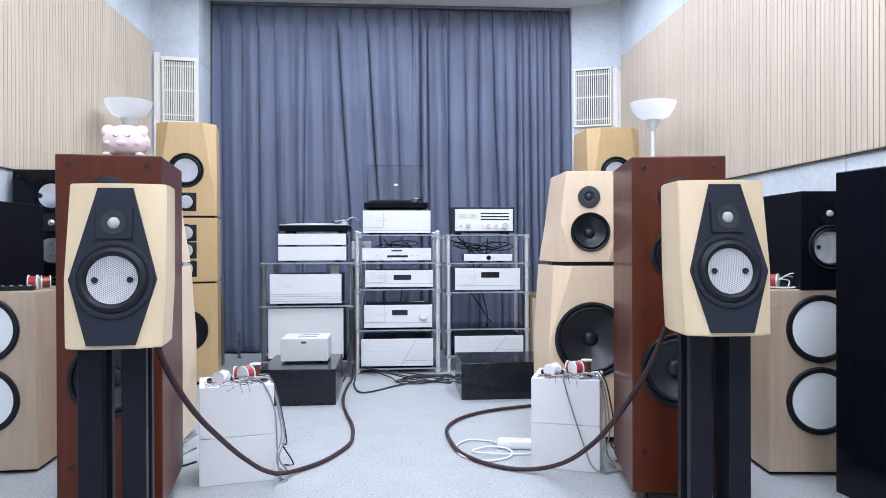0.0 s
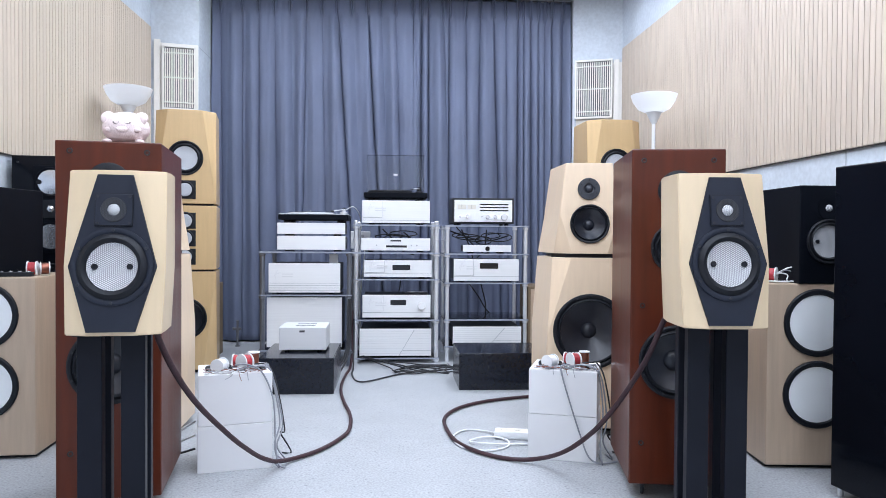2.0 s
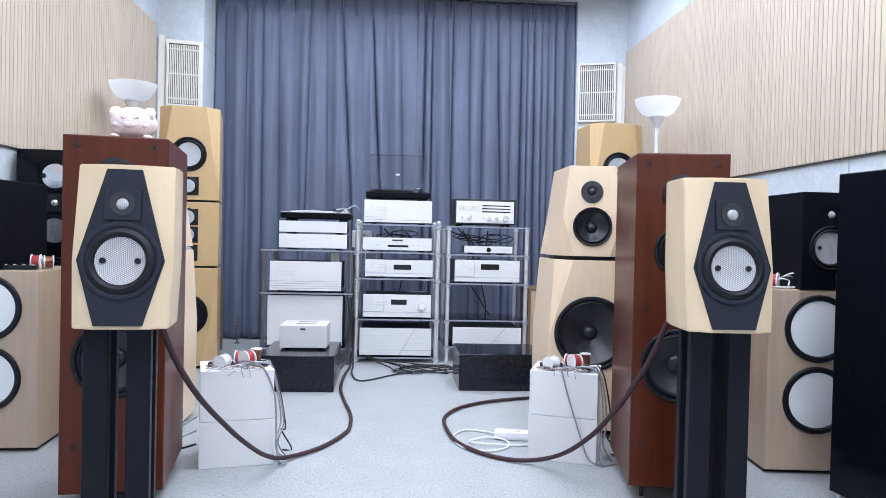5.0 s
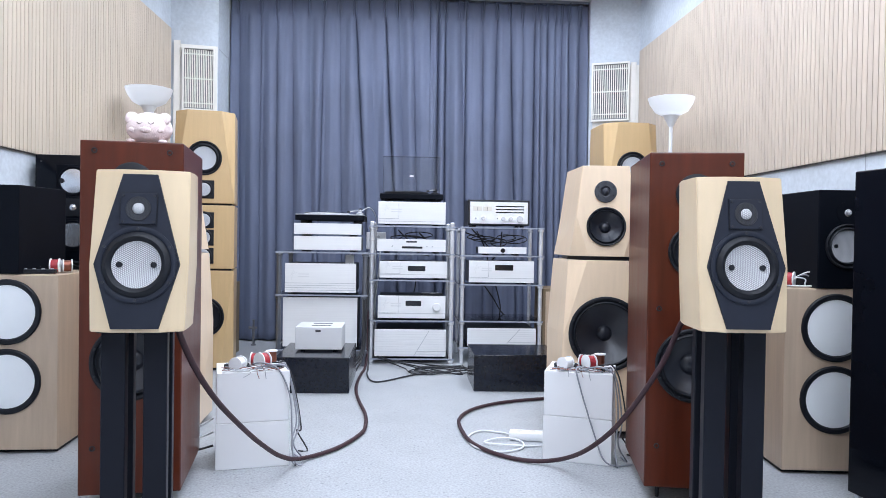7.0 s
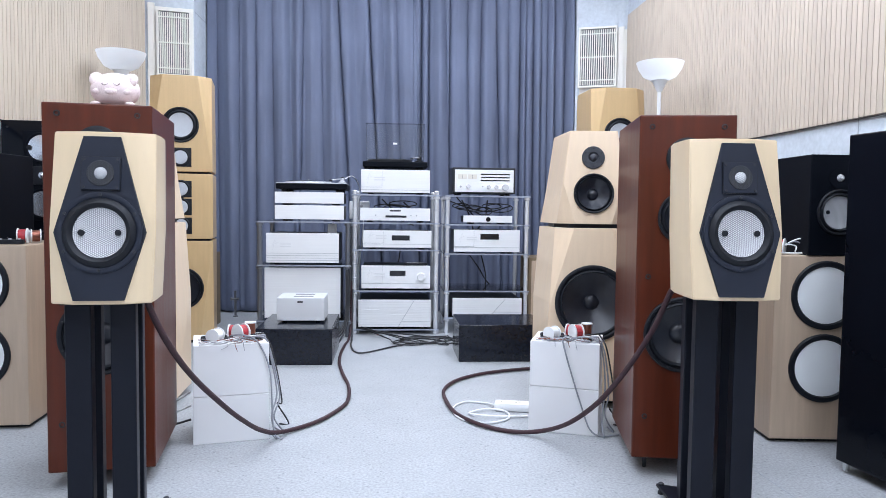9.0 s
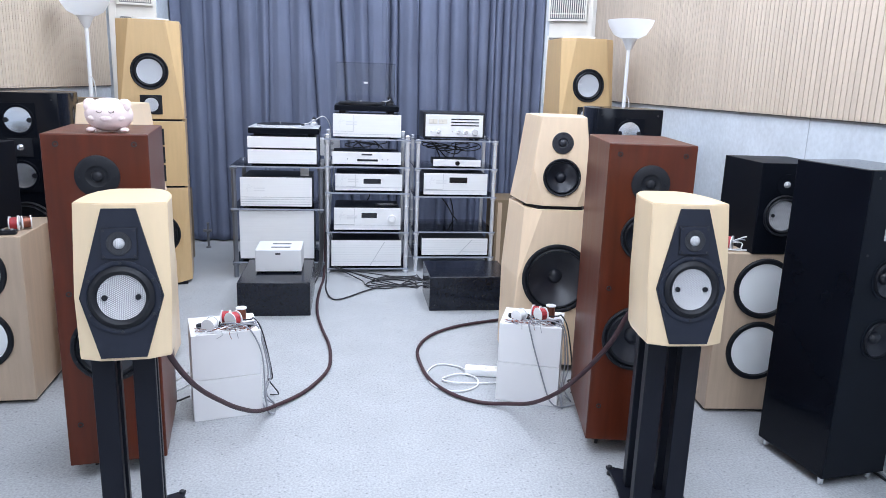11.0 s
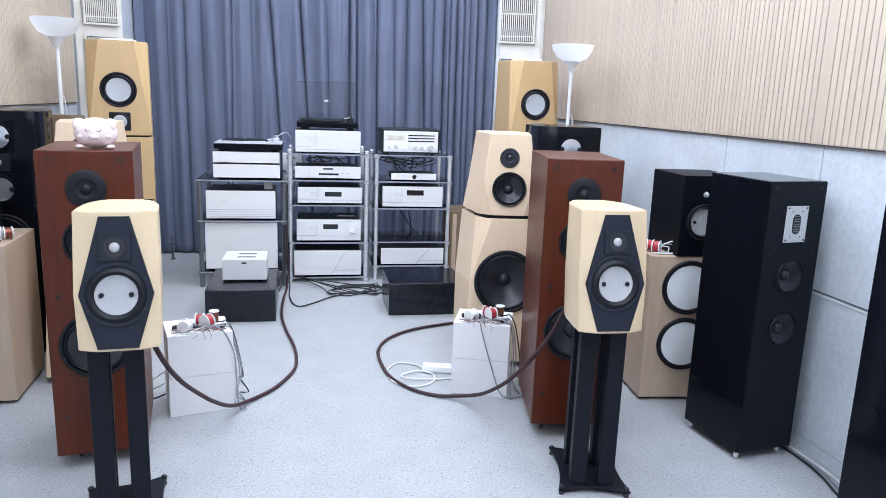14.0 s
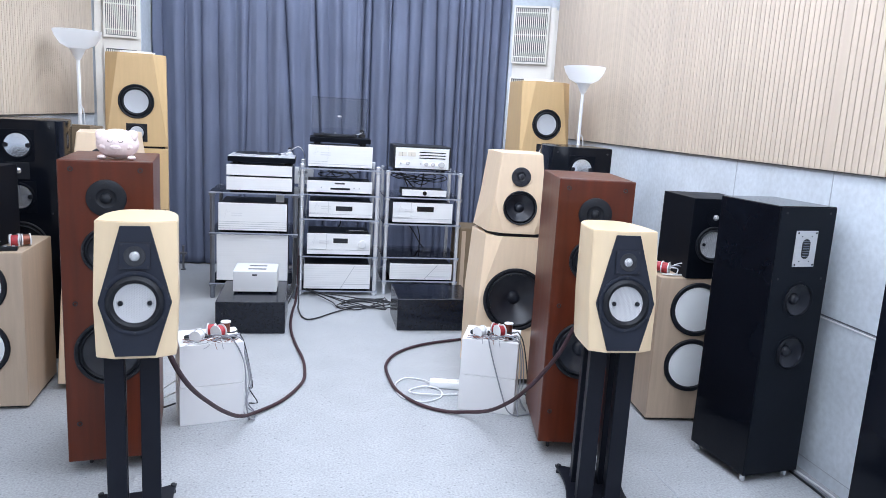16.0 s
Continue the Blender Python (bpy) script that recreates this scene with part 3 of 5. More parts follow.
    for sx in (-1, 1):
        for sz in (-1, 1):
            mm = pose(sx * 0.034, -0.0045, sz * 0.0305)
            if sc is None:
                sc = part("screw", rod(0.003, -0.0005, 0.001, "y", seg=10), CHASSIS, tw, at=mm)
            else:
                again(sc, tw, mm)
    return carve(t)


def stand(m, height):
    t = thing("speaker_stand", "black steel speaker stand with square columns and curved base", "speaker stand", m, "speaker stands")
    # concave base plate
    pts = []
    w, d = 0.122, 0.153
    for (ax, ay), (bx, by) in (((-w, -d), (w, -d)), ((w, -d), (w, d)), ((w, d), (-w, d)), ((-w, d), (-w, -d))):
        for k in range(8):
            f = k / 8
            x, y = ax + (bx - ax) * f, ay + (by - ay) * f
            pull = 1 - 0.16 * math.sin(math.pi * f)
            nx, ny = (1, pull) if ay == by else (pull, 1)
            pts.append((x * nx, y * ny))
    part("base_plate", prism(pts, 0.016, 0.026, 0.002), STANDM, t, "curved black steel base plate")
    for sx in (-1, 1):
        for sy in (-1, 1):
            part("spike", lathe([(0, 0.0), (0.009, 0.0), (0.009, 0.008), (0.005, 0.012), (0.005, 0.026), (0.009, 0.0265), (0.008, 0.032), (0.004, 0.035), (0, 0.0355)], 16, at=(sx * (w - 0.012), sy * (d - 0.014), 0)), CHASSIS, t, "black levelling foot", 40)
    for x in (-0.052, 0.042):
        for y in (-0.091, 0.045):
            part("column", box(x - 0.027, x + 0.027, y - 0.025, y + 0.025, 0.026, height - 0.01, 0.003), STANDM, t)
    part("top_plate", box(-0.088, 0.078, -0.122, 0.080, height - 0.01, height - 0.001, 0.002), STANDM, t)
    return t


MZ = 0.606
for bx, by, bz, rz in ((-0.664, 1.642, MZ - 0.003, 5.5), (0.7645, 1.638, MZ + 0.009, -1.9)):
    monitor(pose(bx, by, bz, 0, 0, rz))
stand(pose(-0.714, 1.838, 0, 0, 0, 12.5), MZ - 0.003)
stand(pose(0.827, 1.881, 0, 0, 0, -12.5), MZ + 0.009)

# ---------------------------------------------------------------- red-brown floor speakers


def brown_speaker(m, h0, w, h1):
    t = thing("floor_speaker", "tall red-brown cherry floor speaker with three black drivers", "speaker", m, "brown floor speakers")
    d = 0.43
    part("cabinet", box(-w, w, 0, d, h0, h1, 0.004), CHERRY, t, "red-brown cherry veneer cabinet")
    part("plinth", box(-w + 0.07, w - 0.07, 0.18, d - 0.06, 0.0, h0), BLACKP, t, "dark recessed plinth")
    tw = part("tweeter", lathe([(0.062, -0.002), (0.062, 0.004), (0.059, 0.006), (0.032, 0.006), (0.029, 0.003), (0.021, 0.0015), (0.017, 0.002), (0.0165, 0.006), (0.0125, 0.011), (0.006, 0.0135), (0, 0.014)], 40, "y"), RUBBER, t, "round black tweeter plate", 40, pose(0, -0.001, 0.978))
    for i in range(4):
        a = math.pi / 2 * i
        part("screw", rod(0.003, 0.004, 0.006, "y", (0.048 * math.cos(a), 0, 0.048 * math.sin(a)), 10), CHASSIS, tw)
    driver(t, 0, -0.001, 0.80, 0.082, CONEB, cone_r=0.72, screws=6, cap=0.28, name="midrange")
    driver(t, 0, -0.001, 0.445, 0.115, CONEB, cone_r=0.76, screws=8, cap=0.27)
    for x in (-0.105, 0.105):
        for z in (1.072, 0.62, 0.19):
            part("grille_socket", lathe([(0.0085, -0.001), (0.0085, 0.0025), (0.0055, 0.003), (0.004, -0.004), (0, -0.004)], 18, "y", (x, 0, z)), CHASSIS, t, "small dark grille socket", 40)
    for x in (-0.085, 0.085):
        for y in (0.09, 0.37):
            part("foot", lathe([(0, 0), (0.006, 0), (0.0075, h0 - 0.02), (0.013, h0 - 0.018), (0.013, h0 + 0.001), (0, h0 + 0.001)], 16, at=(x, y, 0)), CHASSIS, t, "black spike foot", 40)
    return carve(t)


brown_speaker(pose(-0.8643, 2.157, 0, 0, 0, 8.4), 0.050, 0.1447, 1.102)
brown_speaker(pose(0.8465, 2.155, 0, 0, 0, -9.9), 0.060, 0.1415, 1.107)

# ---------------------------------------------------------------- big birch two-box speakers


def birch_speaker(m):
    t = thing("floor_speaker", "large light birch floor speaker of two tapering faceted boxes", "speaker", m, "birch floor speakers")

    def shell(levels, name):
        # levels: height, half width of the flat front, half width and depth of the chamfer's edge, half width at the widest, front, depth
        def ring(z, f, e, c, w, y, d):
            return [(-f, y, z), (f, y, z), (e, y + c, z), (w, y + 0.30, z), (w * 0.6, y + d, z), (-w * 0.6, y + d, z), (-w, y + 0.30, z), (-e, y + c, z)]
        return part(name, loft([ring(*q) for q in levels], bevel=0.002), BIRCH, t, "light birch veneer box")

    shell(((0.03, 0.196, 0.200, 0.006, 0.222, 0.0, 0.50), (0.433, 0.172, 0.176, 0.006, 0.220, 0.019, 0.48), (0.745, 0.078, 0.153, 0.052, 0.197, 0.035, 0.46)), "bass_box")
    part("gap", prism([(-0.10, 0.055), (0.10, 0.055), (0.15, 0.15), (0.15, 0.4), (-0.15, 0.4), (-0.15, 0.15)], 0.745, 0.762), RUBBER, t, "dark gap between the boxes")
    shell(((0.762, 0.075, 0.147, 0.050, 0.194, 0.036, 0.45), (0.924, 0.123, 0.127, 0.006, 0.166, 0.051, 0.42), (1.15, 0.096, 0.100, 0.006, 0.135, 0.075, 0.36)), "upper_box")
    part("sill", box(-0.165, 0.165, 0.08, 0.40, 0.0, 0.032), RUBBER, t, "recessed dark plinth")
    driver(t, 0.004, 0.016, 0.435, 0.158, CONEB, cone_r=0.80, screws=8, cap=0.2, dish=0.06, tilt=-2.8)
    driver(t, 0.0, 0.045, 0.889, 0.083, CONEB, cone_r=0.78, screws=6, cap=0.28, tilt=-5.7, name="midrange")
    tw = part("tweeter", lathe([(0.047, -0.004), (0.047, 0.004), (0.045, 0.006), (0.023, 0.006), (0.021, 0.003), (0.0165, 0.002), (0.016, 0.005), (0.012, 0.010), (0.006, 0.0125), (0, 0.013)], 40, "y"), CONEB, t, "round charcoal tweeter plate with a soft dome", 40, pose(-0.003, 0.0605, 1.038, -5.7))
    for i in range(6):
        a = math.pi / 3 * i + math.pi / 6
        part("screw", rod(0.0035, 0.004, 0.0068, "y", (0.037 * math.cos(a), 0, 0.037 * math.sin(a)), 10), RUBBER, tw)
    return carve(t)


birch_speaker(pose(0.795, 2.935, 0, 0, 0, -7))
birch_speaker(pose(-1.10, 2.95, 0, 0, 0, 7))

# ---------------------------------------------------------------- honey-coloured towers


def gold_tower(m):
    t = thing("floor_speaker", "tall honey-veneered speaker tower of three stacked faceted boxes", "speaker", m, "honey speaker towers")

    def shell(z0, z1, w0, w1, f0, f1, name):
        def ring(z, w, f):
            c = max(0.0015, (w - f) * 0.95)
            return [(-f, 0, z), (f, 0, z), (w, c, z), (w, 0.34, z), (w * 0.75, 0.42, z), (-w * 0.75, 0.42, z), (-w, 0.34, z), (-w, c, z)]
        return part(name, loft([ring(z0, w0, f0), ring(z1, w1, f1)], bevel=0.003), GOLD, t, "honey veneer box")

    shell(0.02, 0.61, 0.178, 0.178, 0.105, 0.176, "bass_box")
    shell(0.622, 1.005, 0.178, 0.178, 0.176, 0.176, "middle_box")
    shell(1.017, 1.575, 0.178, 0.172, 0.176, 0.098, "top_box")
    for z in (0.61, 1.005):
        part("gap", box(-0.16, 0.16, 0.02, 0.38, z, z + 0.012), RUBBER, t, "dark gap between boxes")
    driver(t, 0.0, -0.001, 1.288, 0.103, CONEG, cone_r=0.68, screws=6)
    for z in (1.10, 0.915, 0.81, 0.70):
        pl = part("driver_plate", box(-0.06, 0.06, -0.004, 0.002, -0.055 if z > 1 else -0.048, 0.055 if z > 1 else 0.048, 0.002), RUBBER, t, "square black driver plate", at=pose(0, -0.001, z))
        part("surround", lathe([(0.053, 0.003), (0.051, 0.007), (0.046, 0.010), (0.040, 0.007), (0.039, 0.0045)], 36, "y"), RUBBER, pl, "black rubber ring", 50)
        part("cone", lathe([(0.040, 0.0045), (0.036, 0.0065), (0.02, 0.0060), (0, 0.0055)], 36, "y"), CONEG, pl, "pale grey flat diaphragm", 40)
    driver(t, 0.0, -0.001, 0.33, 0.125, CONEB, cone_r=0.78, screws=8, cap=0.22)
    part("plinth", box(-0.15, 0.15, 0.03, 0.38, 0.0, 0.02), RUBBER, t)
    return carve(t)


gold_tower(pose(-1.265, 4.36, 0, 0, 0, 10))
gold_tower(pose(1.372, 4.42, 0, 0, 0, 2.5))
for gx, gy in ((-1.32, 4.66), (1.38, 4.70)):
    solid("dish", lathe([(0, 0.0), (0.07, 0.0), (0.10, 0.012), (0.108, 0.021), (0.104, 0.022), (0.068, 0.005), (0, 0.005)], 40), OPAL, pose(gx, gy, 1.577), "shallow white dish lying on top of a honey speaker tower", "dish", "white dishes", smooth=40)

# ---------------------------------------------------------------- uplighter floor lamps


def floor_lamp(x, y, top):
    t = thing("floor_lamp", "white uplighter floor lamp with an opal bowl shade, unlit", "floor lamp", pose(x, y, 0), "uplighter lamps")
    part("base", lathe([(0, 0), (0.13, 0), (0.13, 0.012), (0.12, 0.02), (0.02, 0.028), (0, 0.028)], 40), WHITE, t, "", 40)
    part("pole", rod(0.0105, 0.02, top - 0.125), WHITE, t, "thin white pole", 40)
    part("collar", lathe([(0.012, top - 0.165), (0.016, top - 0.16), (0.042, top - 0.105), (0.05, top - 0.098), (0.0, top - 0.098)], 32), WHITE, t, "", 40)
    prof = [(0.0, top - 0.10), (0.05, top - 0.10), (0.092, top - 0.078), (0.120, top - 0.035), (0.132, top), (0.128, top + 0.001), (0.115, top - 0.034), (0.09, top - 0.073), (0.0, top - 0.09)]
    part("shade", lathe(prof, 48), OPAL, t, "opal white bowl shade", 60)
    part("cord", tube([(0.008, -0.012, top - 0.42), (0.025, -0.012, top - 0.46), (0.03, -0.012, top - 0.60), (0.022, -0.012, top - 0.85), (0.014, -0.012, top - 1.1)], 0.003), WHITECABLE, t, "loose white cord", 60)


floor_lamp(1.48, 4.07, 1.66)
floor_lamp(-1.555, 4.25, 1.672)

# ---------------------------------------------------------------- tan bass cabinets and black speakers


def tan_sub(m):
    t = thing("bass_cabinet", "tan oak bass cabinet with two large pale round drivers", "speaker", m, "tan bass cabinets")
    part("cabinet", box(-0.18, 0.18, 0, 0.40, 0.014, 0.67, 0.004), TAN, t, "tan oak veneer cabinet")
    part("plinth", box(-0.17, 0.17, 0.03, 0.38, 0, 0.014), RUBBER, t, "dark recessed plinth")
    for z in (0.530, 0.271):
        d = part("woofer", lathe([(0.122, -0.001), (0.122, 0.006), (0.118, 0.010), (0.105, 0.009), (0.101, 0.004), (0.099, 0.0)], 48, "y"), RUBBER, t, "black rubber ring", 40, pose(0, -0.001, z))
        part("cone", lathe([(0.101, 0.003), (0.07, 0.006), (0.03, 0.008), (0, 0.0085)], 48, "y"), CONEW, d, "pale grey flat cone", 40)
    return t


tan_sub(pose(1.492, 2.46, 0, 0, 0, -5))
tan_sub(pose(-1.523, 2.715, 0, 0, 0, 3))


def black_box(m, h):
    t = thing("bookshelf_speaker", "satin black bookshelf speaker with honeycomb cone on a tan cabinet", "speaker", m, "black box speakers")
    part("cabinet", box(-0.135, 0.135, 0, 0.30, 0, h, 0.003), BLACKP, t, "satin black cabinet")
    driver(t, -0.03, -0.001, h * 0.43, 0.080, MESHC, cone_r=0.72, screws=6, dots=True)
    tw = part("tweeter", lathe([(0.040, -0.001), (0.040, 0.001), (0.02, 0.001), (0.013, -0.001)], 36, "y"), BLACKP, t, "", 40, pose(-0.03, -0.001, h * 0.77))
    part("dome", lathe([(0.013, 0.0), (0.011, 0.005), (0.005, 0.009), (0, 0.01)], 24, "y"), MESHC, tw, "silver mesh dome", 60)
    return carve(t)


black_box(pose(1.553, 2.452, 0.671, 0, 0, -2), 0.352)
black_box(pose(-1.612, 2.72, 0.672, 0, 0, -6), 0.33)


def black_tower(m):
    t = thing("floor_speaker", "tall gloss black floor speaker with silver cones", "speaker", m, "gloss black towers")
    part("cabinet", loft([[(-0.165, 0, z), (0.165, 0, z), (0.175, 0.06, z), (0.178, 0.16, z), (0.168, 0.28, z), (0.14, 0.38, z), (0.09, 0.45, z), (-0.09, 0.45, z), (-0.14, 0.38, z), (-0.168, 0.28, z), (-0.178, 0.16, z), (-0.175, 0.06, z)] for z in (0.03, 1.18)], bevel=0.004), PIANO, t, "gloss black lacquered cabinet", 30)
    part("plinth", box(-0.13, 0.13, 0.03, 0.37, 0, 0.03), RUBBER, t)
    for z in (1.062, 0.818):
        part("driver_plate", box(-0.074, 0.074, -0.003, 0.001, -0.074, 0.074, 0.001), BLACKP, t, "square satin black driver plate", at=pose(0, -0.0005, z))
        d = part("midrange", lathe([(0.068, -0.001), (0.068, 0.002), (0.064, 0.005), (0.057, 0.004), (0.054, 0.0)], 44, "y"), BLACKP, t, "black rubber ring", 40, pose(0, -0.003, z))
        part("cone", lathe([(0.055, 0.002), (0.03, 0.004), (0, 0.005)], 40, "y"), CHROME, d, "polished silver cone", 50)
        for s in (-1, 1):
            part("fixing_dot", rod(0.011, 0.002, 0.007, "y", (s * 0.048, 0, 0.0), 16), RUBBER, d)
    tw = part("tweeter", box(-0.05, 0.05, -0.004, 0.001, -0.04, 0.04, 0.002), RUBBER, t, "black tweeter plate", at=pose(0, -0.001, 0.942))
    part("dome", lathe([(0.016, 0.004), (0.014, 0.009), (0.006, 0.013), (0, 0.014)], 28, "y"), CHROME, tw, "silver dome", 60)
    driver(t, 0, -0.001, 0.58, 0.12, CONEB, cone_r=0.78, screws=8, cap=0.25)
    driver(t, 0, -0.001, 0.28, 0.12, CONEB, cone_r=0.78, screws=8, cap=0.25)
    for x in (-0.14, 0.14):
        for z in (1.15, 0.74):
            part("grille_socket", rod(0.005, 0.0, 0.002, "y", (x, 0, z), 12), CHASSIS, t)
    return carve(t)


black_tower(pose(1.25, 3.38, 0, 0, 0, -4))
black_tower(pose(-1.56, 3.32, 0, 0, 0, 3))


def ribbon_speaker(m):
    t = thing("floor_speaker", "tall slim black floor speaker with a silver ribbon tweeter plate", "speaker", m, "slim black speakers")
    part("cabinet", box(-0.127, 0.125, 0, 0.314, 0.032, 1.064, 0.003), PIANO, t, "gloss black cabinet sides")
    part("baffle", box(-0.124, 0.122, -0.004, 0.0, 0.036, 1.060, 0.001), SATIN, t, "satin black front")
    pl = part("tweeter_plate", box(-0.048, 0.048, -0.004, 0.0, -0.066, 0.066, 0.0015), PLATE, t, "silver ribbon tweeter plate", at=pose(0.0, -0.004, 0.911))
    slot = [(0.018 * math.cos(a), 0.018 * math.sin(a) + (0.018 if math.sin(a) > 0 else -0.018)) for a in [2 * math.pi * k / 28 for k in range(28)]]
    part("slot", loft([[(x, -0.0045, z) for x, z in slot], [(x, -0.0055, z) for x, z in slot]]), LCD, pl, "dark ribbon slot")
    for k in range(7):
        part("slot_bar", box(-0.014, 0.014, -0.0065, -0.005, -0.028 + k * 0.0092, -0.025 + k * 0.0092), GREYTUBE, pl)
    for sx in (-1, 1):
        for sz in (-1, 1):
            part("screw", rod(0.0035, 0.003, 0.0055, "y", (sx * 0.040, 0, sz * 0.058), 12), CHASSIS, pl)
            part("screw", rod(0.0025, 0.003, 0.005, "y", (sx * 0.022, 0, sz * 0.046), 10), CHASSIS, pl)
    for z in (0.720, 0.518):
        driver(t, 0.002, -0.005, z, 0.070, CONEB, cone_r=0.80, screws=0, cap=0.3, dish=0.02, ring=SATIN)
    for x in (-0.10, 0.095):
        for z in (1.04, 0.80):
            part("grille_socket", rod(0.0045, 0.003, 0.0055, "y", (x, 0, z), 12), CHASSIS, t)
        for y in (0.03, 0.30):
            part("foot", lathe([(0, 0), (0.009, 0), (0.010, 0.004), (0.010, 0.032), (0, 0.033)], 16, at=(x, y, 0)), STEEL, t, "small silver foot", 40)
    return carve(t)


ribbon_speaker(pose(1.557, 1.918, 0, 0, 0, 7.5))
tagged(ribbon_speaker(pose(1.605, 1.13, 0, 0, 0, 0)), "tall slim gloss black speaker standing against the wall")

# ---------------------------------------------------------------- rack stands


def rack(name, x0, x1, y0, y1, zs, top, post, r, label):
    t = thing(name, label, "rack", pose(0, 0, 0), "equipment racks")
    for x in (x0, x1):
        for y in (y0, y1):
            p = part("post", rod(r, 0.0, top, at=(x, y, 0)), post, t, "", 40)
            for z in zs:
                part("collar", lathe([(r, z - 0.02), (r * 1.45, z - 0.018), (r * 1.45, z - 0.006), (r, z - 0.004)], 20, at=(x, y, 0)), post, p, "", 40)
            if post is STEEL:
                for lo, hi in zip(zs, zs[1:]):
                    for f in ((0.5,) if hi - lo < 0.2 else (0.33, 0.67)):
                        z = lo + f * (hi - lo)
                        part("tube_ring", lathe([(r, z - 0.003), (r * 1.18, z - 0.002), (r * 1.18, z + 0.002), (r, z + 0.003)], 20, at=(x, y, 0)), STEEL, p, "ring between tube sections", 40)
            part("cap", lathe([(0, top + 0.008), (r * 0.9, top + 0.006), (r * 1.2, top), (0, top)], 20, at=(x, y, 0)), post, p, "", 40)
    for z in zs:
        s = part("shelf", box(x0 - 0.02, x1 + 0.02, y0 - 0.02, y1 + 0.02, z - 0.002, z + 0.006), ACRYL, t, "clear acrylic shelf")
        s.visible_shadow = False
        part("front_edge", box(x0 - 0.02, x1 + 0.02, y0 - 0.0235, y0 - 0.0205, z - 0.002, z + 0.0075), ACEDGE, s, "bright polished shelf edge")
    return t


rack("equipment_rack", -0.268, 0.258, 4.68, 5.12, (0.03, 0.28, 0.545, 0.718, 0.898), 0.925, STEEL, 0.0145, "five-tier rack with chrome posts and clear acrylic shelves")
rack("equipment_rack", 0.332, 0.855, 4.72, 5.14, (0.10, 0.276, 0.52, 0.712, 0.898), 0.90, STEEL, 0.0135, "chrome and clear acrylic rack with an empty middle shelf")
rack("equipment_rack", -0.85, -0.305, 4.58, 5.05, (0.10, 0.45, 0.722), 0.722, GREYTUBE, 0.0155, "low rack with thick grey posts and dark clear shelves")


